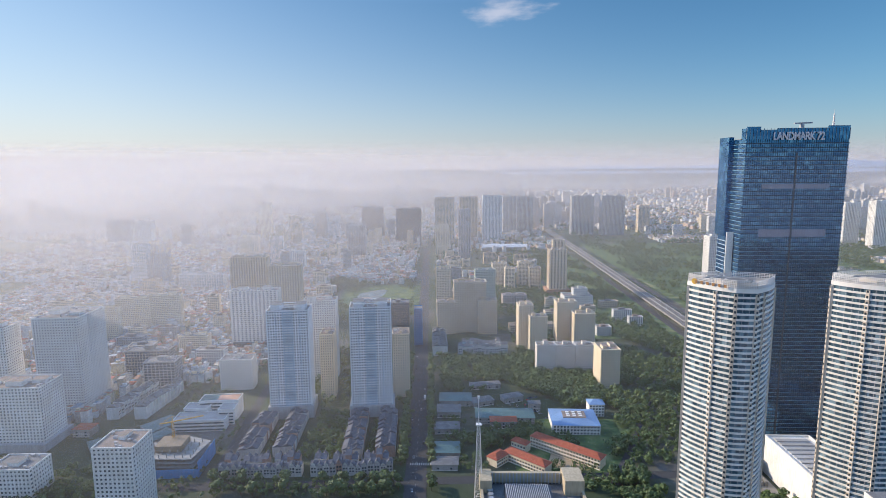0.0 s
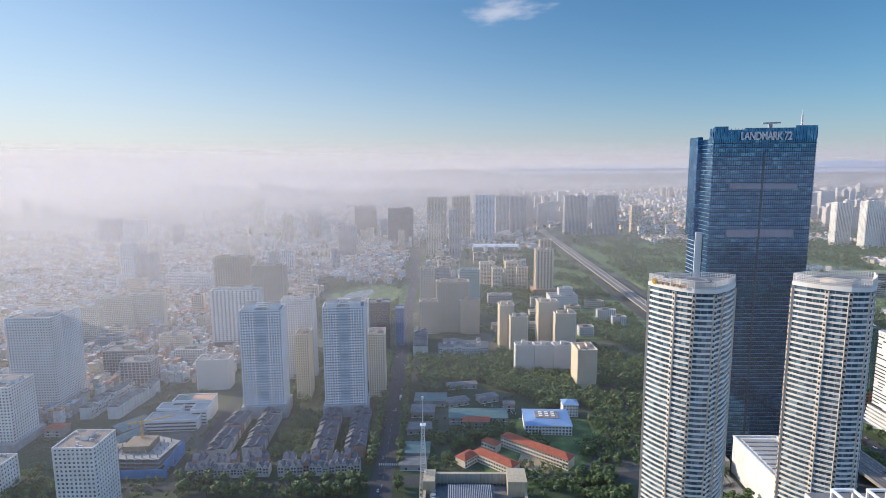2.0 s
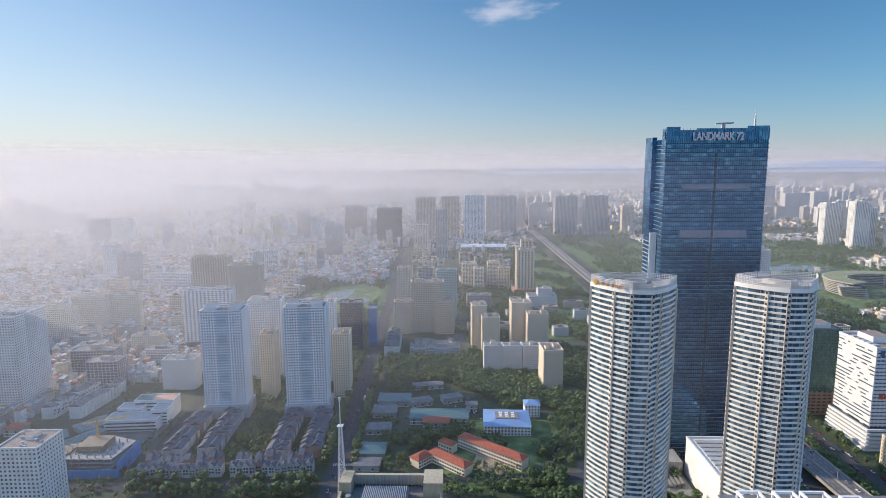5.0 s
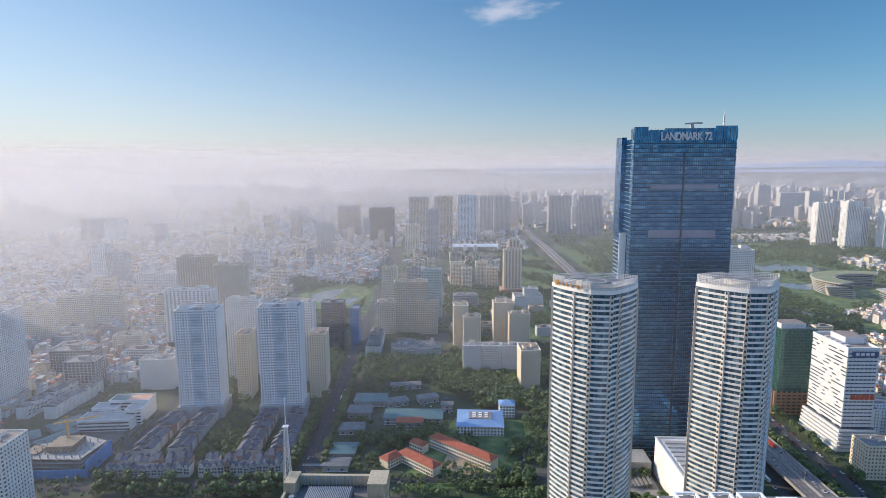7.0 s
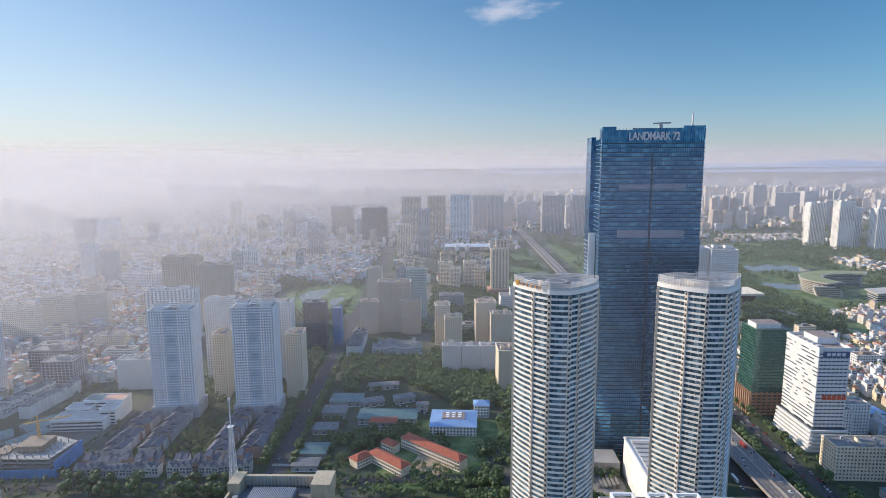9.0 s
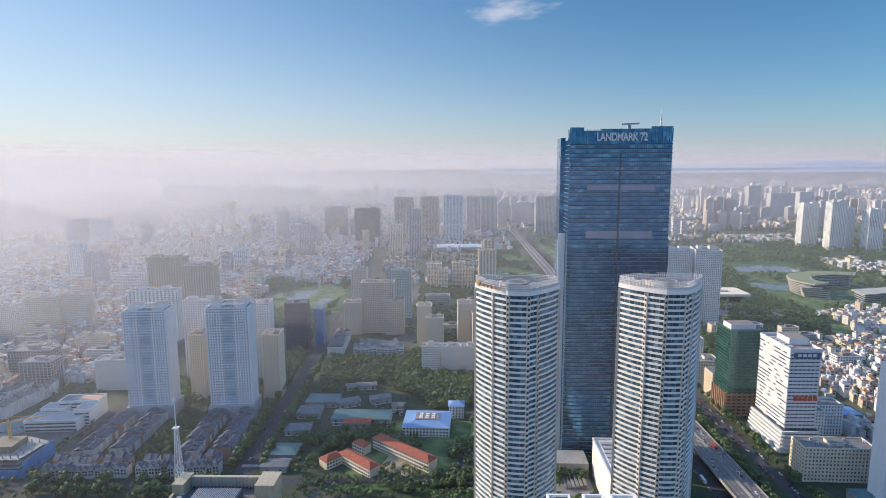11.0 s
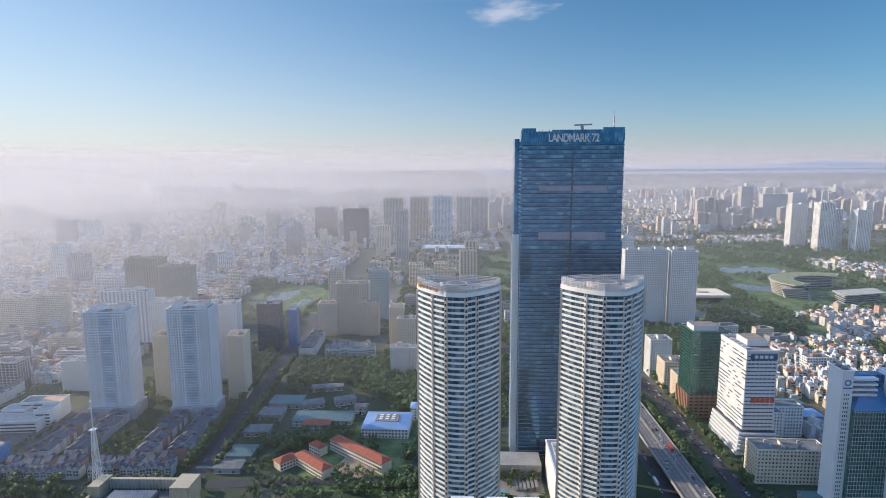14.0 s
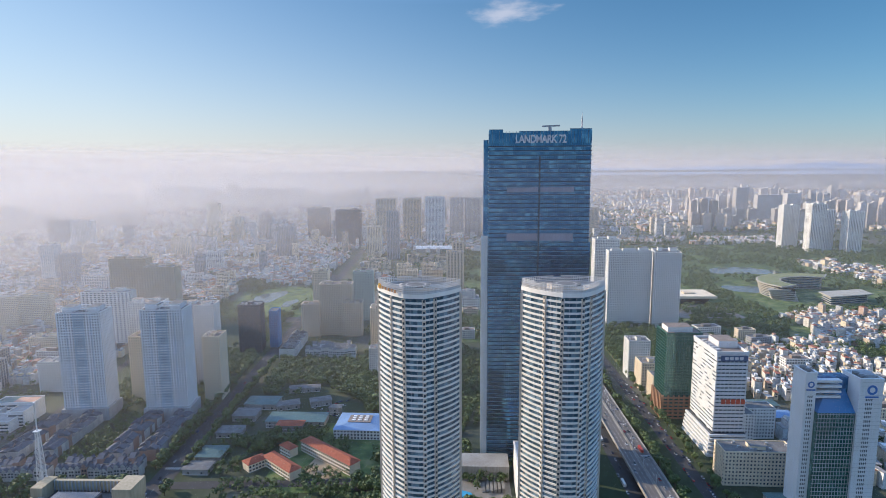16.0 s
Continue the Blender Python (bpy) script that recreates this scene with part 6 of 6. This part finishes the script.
def house_zone(x0, x1, y0, y1, step, keep=0.8, hmin=7, hmax=17, big=1.0, park=0.0):
    y = y0
    while y < y1:
        x = x0
        while x < x1:
            px, py = x + rn.uniform(-.25, .25) * step, y + rn.uniform(-.25, .25) * step
            x += step
            if rn.random() > keep:
                continue
            if noise.noise(Vector((px * 0.006, py * 0.005, 1.7))) < park - 0.32 or not free(px, py, step * .45):
                continue
            X, Y, Z, K = land(px, py)
            w, d, h = rn.uniform(4.5, 9) * big * K, rn.uniform(9, 15) * big * K, rn.uniform(hmin, hmax) * (1.7 if rn.random() < 0.05 else 1) * K
            a = rn.choice((0.06, 0.06, 1.63)) + rn.uniform(-.05, .05) + 0.25 * noise.noise(Vector((px * .003, py * .003, 9)))
            walls.append((X, Y, Z, w, d, h, a))
            roofs.append((X, Y, Z + h, w * 1.04, d * 1.04, .35 * K, a))
            if rn.random() < .6:
                walls.append((X + rn.uniform(-.1, .1) * w, Y + d * .2 * rn.uniform(-1, 1), Z + h + .35 * K, w * .6, d * .35, 2.6 * K, a))
            if rn.random() < .35:
                roofs.append((X, Y + d * .2, Z + h + 2.95 * K, w * .7, d * .4, .3 * K, a))
        y += step * 1.35


house_zone(-1050, -290, 760, 1500, 10.5, .8)
house_zone(-700, -290, 600, 770, 11, .7, park=0.15)
house_zone(-1500, -100, 1480, 2300, 14, .8, 8, 20, 1.3)
house_zone(-330, -130, 1440, 1700, 11, .8)
house_zone(-50, 200, 1450, 1850, 16, .5, 8, 16, 1.4, .2)
house_zone(-60, 420, 2000, 2600, 20, .6, 8, 22, 1.5)
house_zone(575, 900, 520, 885, 9.5, .85)
house_zone(880, 1300, 640, 1150, 10.5, .8)
house_zone(620, 900, 880, 960, 10.5, .7)
house_zone(1300, 1900, 1000, 1800, 15, .6, 8, 18, 1.4, .2)
house_zone(815, 1600, 2230, 2420, 15, .75, 9, 12, 1.2)
house_zone(-3200, 420, 2350, 4200, 27, .75, 8, 26, 2.0)
house_zone(500, 3600, 2700, 4600, 27, .7, 8, 26, 2.0, .1)
house_zone(-4600, 5200, 4500, 8200, 62, .7, 12, 45, 3.6)
v, f = boxes(walls)
tagged(new("housing_walls", bulk("housing_walls", v, f, HOUSEWALL)), "dense low houses with pale rendered walls", "houses", kind="stuff")
v, f = boxes(roofs)
tagged(new("housing_roofs", bulk("housing_roofs", v, f, HOUSEROOF)), "flat and tin roofs over the dense houses", "roofs", kind="stuff")

# far high-rises, lost in the haze
fw, fp = [], []
rf_ = random.Random(31)
fixed = [(1957, 3194, 137, 40, 147), (1878, 3339, 70, 40, 183), (1700, 3400, 90, 40, 120), (2150, 3300, 80, 40, 150), (2260, 3500, 90, 40, 140), (-1820, 4014, 170, 60, 185), (-1540, 3844, 264, 60, 188), (-1024, 3493, 140, 50, 180), (-840, 3479, 78, 40, 172), (-1228, 3720, 62, 40, 210), (-2240, 3034, 81, 40, 123), (-2140, 3028, 65, 40, 123)]
for x, y, w, d, h in fixed:
    X, Y, Z, K = land(x, y)
    fw.append((X, Y, Z, w * K, d * K, h * K, .04))
for k in range(640):
    y = 2650 * math.exp(rf_.uniform(0, 1.25))
    x = 124 + rf_.uniform(-.95, .95) * y
    if noise.noise(Vector((x * .0011, y * .0009, 5.5))) < -0.12:
        continue
    X, Y, Z, K = land(x, y)
    n = rf_.randrange(1, 4)
    w, d, h = rf_.uniform(24, 46), rf_.uniform(20, 34), rf_.choice((55, 70, 80, 95, 110, 125, 150)) * rf_.uniform(.85, 1.1)
    for j in range(n):
        hh = h * rf_.uniform(.94, 1.03) * K
        (fw if k % 3 else fp).append((X + j * w * 1.5 * K, Y + rf_.uniform(0, 30), Z, w * K, d * K, hh, .04))
        (fw if k % 3 else fp).append((X + j * w * 1.5 * K, Y + 10 * K, Z + hh, w * .5 * K, d * .5 * K, 6 * K, .04))
v, f = boxes(fw)
tagged(new("far_high_rises", bulk("far_high_rises", v, f, FAR_PALE)), "pale high-rise blocks far off in the haze", "towers", kind="stuff")
v, f = boxes(fp)
tagged(new("far_estates", bulk("far_estates", v, f, FAR_WARM)), "warm pale apartment estates far off in the haze", "towers", kind="stuff")

# low ridge on the skyline, its base colour paled to imitate haze
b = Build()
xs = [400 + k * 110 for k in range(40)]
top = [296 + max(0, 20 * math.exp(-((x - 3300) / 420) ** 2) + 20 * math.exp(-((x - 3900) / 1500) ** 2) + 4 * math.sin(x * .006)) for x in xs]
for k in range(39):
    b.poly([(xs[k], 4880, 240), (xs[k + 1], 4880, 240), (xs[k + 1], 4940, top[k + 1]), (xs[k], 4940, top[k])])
hill_m, hn, hl, hb = nodes_of("haze_painted_hills")
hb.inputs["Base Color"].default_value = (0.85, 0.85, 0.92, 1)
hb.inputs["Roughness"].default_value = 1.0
tagged(new("backdrop_hills", b.mesh("backdrop_hills", hill_m)), "low hills on the horizon, coloured pale bluish as haze", "hills", kind="structure")

# ---- haze: see-through sheets stand in for mist, thicker sunward to imitate scattered light ----
def mist(name, stand, start, end):
    """A veil that stands for the mist between two distances; rays that meet the ground between them pass less of it."""
    m = bpy.data.materials.new(name)
    m.use_nodes = True
    n, l = m.node_tree.nodes, m.node_tree.links
    n.clear()

    def calc(op, a, b=None, c=None, clamp=False):
        k = n.new("ShaderNodeMath"); k.operation = op; k.use_clamp = clamp
        for i, v in enumerate((a, b, c)):
            if v is None:
                continue
            if isinstance(v, (int, float)):
                k.inputs[i].default_value = v
            else:
                l.new(v, k.inputs[i])
        return k.outputs[0]

    geo = n.new("ShaderNodeNewGeometry")
    s = n.new("ShaderNodeSeparateXYZ")
    l.new(geo.outputs["Position"], s.inputs[0])
    x, y, z = s.outputs
    u = calc("DIVIDE", calc("SUBTRACT", x, EYE_X), y)
    left = calc("POWER", calc("MULTIPLY_ADD", u, -1.14, 0.12, clamp=True), 1.6)
    dens = calc("MULTIPLY_ADD", left, MIST_LEFT, MIST_BASE)
    dens = calc("MULTIPLY_ADD", calc("MULTIPLY", u, 2.0, clamp=True), MIST_RIGHT, dens)
    nz = n.new("ShaderNodeTexNoise"); nz.inputs["Scale"].default_value, nz.inputs["Detail"].default_value = 0.002, 3
    l.new(geo.outputs["Position"], nz.inputs[0])
    dens = calc("MULTIPLY", dens, calc("MULTIPLY_ADD", nz.outputs[0], 0.2, 0.9))
    over = calc("MAXIMUM", calc("SUBTRACT", 1.0, calc("DIVIDE", z, EYE_Z)), 0.001)
    reach = calc("DIVIDE", calc("SUBTRACT", calc("DIVIDE", stand, over), start), float(end - start), clamp=True)
    fall = n.new("ShaderNodeMapRange"); fall.interpolation_type = "SMOOTHSTEP"
    for k, v in (("From Min", EYE_Z - stand * 0.02), ("From Max", EYE_Z + stand * 0.05), ("To Min", 1.0), ("To Max", 0.0)):
        fall.inputs[k].default_value = v
    l.new(z, fall.inputs[0])
    tau = calc("MULTIPLY", calc("MULTIPLY", dens, calc("MULTIPLY", y, (end - start) / stand)), calc("MULTIPLY", reach, fall.outputs[0]))
    alpha = calc("SUBTRACT", 1.0, calc("EXPONENT", calc("MULTIPLY", tau, -1.0)))
    tr = n.new("ShaderNodeBsdfTransparent")
    d1, d2 = n.new("ShaderNodeBsdfDiffuse"), n.new("ShaderNodeBsdfTranslucent")
    for d in (d1, d2):
        d.inputs[0].default_value = (0.79, 0.765, 0.79, 1)
    both = n.new("ShaderNodeMixShader"); both.inputs[0].default_value = 0.8
    l.new(d1.outputs[0], both.inputs[1]); l.new(d2.outputs[0], both.inputs[2])
    mix = n.new("ShaderNodeMixShader")
    l.new(alpha, mix.inputs[0]); l.new(tr.outputs[0], mix.inputs[1]); l.new(both.outputs[0], mix.inputs[2])
    o = n.new("ShaderNodeOutputMaterial"); l.new(mix.outputs[0], o.inputs[0])
    return m


MIST_BASE, MIST_LEFT, MIST_RIGHT = 0.00018, 0.00042, -0.00004
VEILS = (450, 760, 1200, 1750, 2400, 3200, 4200)      # where they stand
REACH = (450, 760, 1200, 1750, 2400, 3300, 5340, 10000)      # the distances they stand for
for k, y0 in enumerate(VEILS):
    b = Build()
    us = [-1.25 + 2.4 * i / 60 for i in range(61)]
    line = [(EYE_X + u * y0, y0 * (1 + 0.08 * u - 0.08 * u * u)) for u in us]
    top = EYE_Z + y0 * 0.065
    b.v = [(*p, z) for p in line for z in (0, top)]
    b.f = [(2 * i, 2 * i + 2, 2 * i + 3, 2 * i + 1) for i in range(len(line) - 1)]
    veil = b.mesh("mist_veil", mist("mist", y0, REACH[k], REACH[k + 1]))
    veil.polygons.foreach_set("use_smooth", [True] * len(veil.polygons))
    tagged(new("mist_veil", veil), "pale see-through sheet standing in for mist over the city", "mist", group="mist veils", kind="stuff")
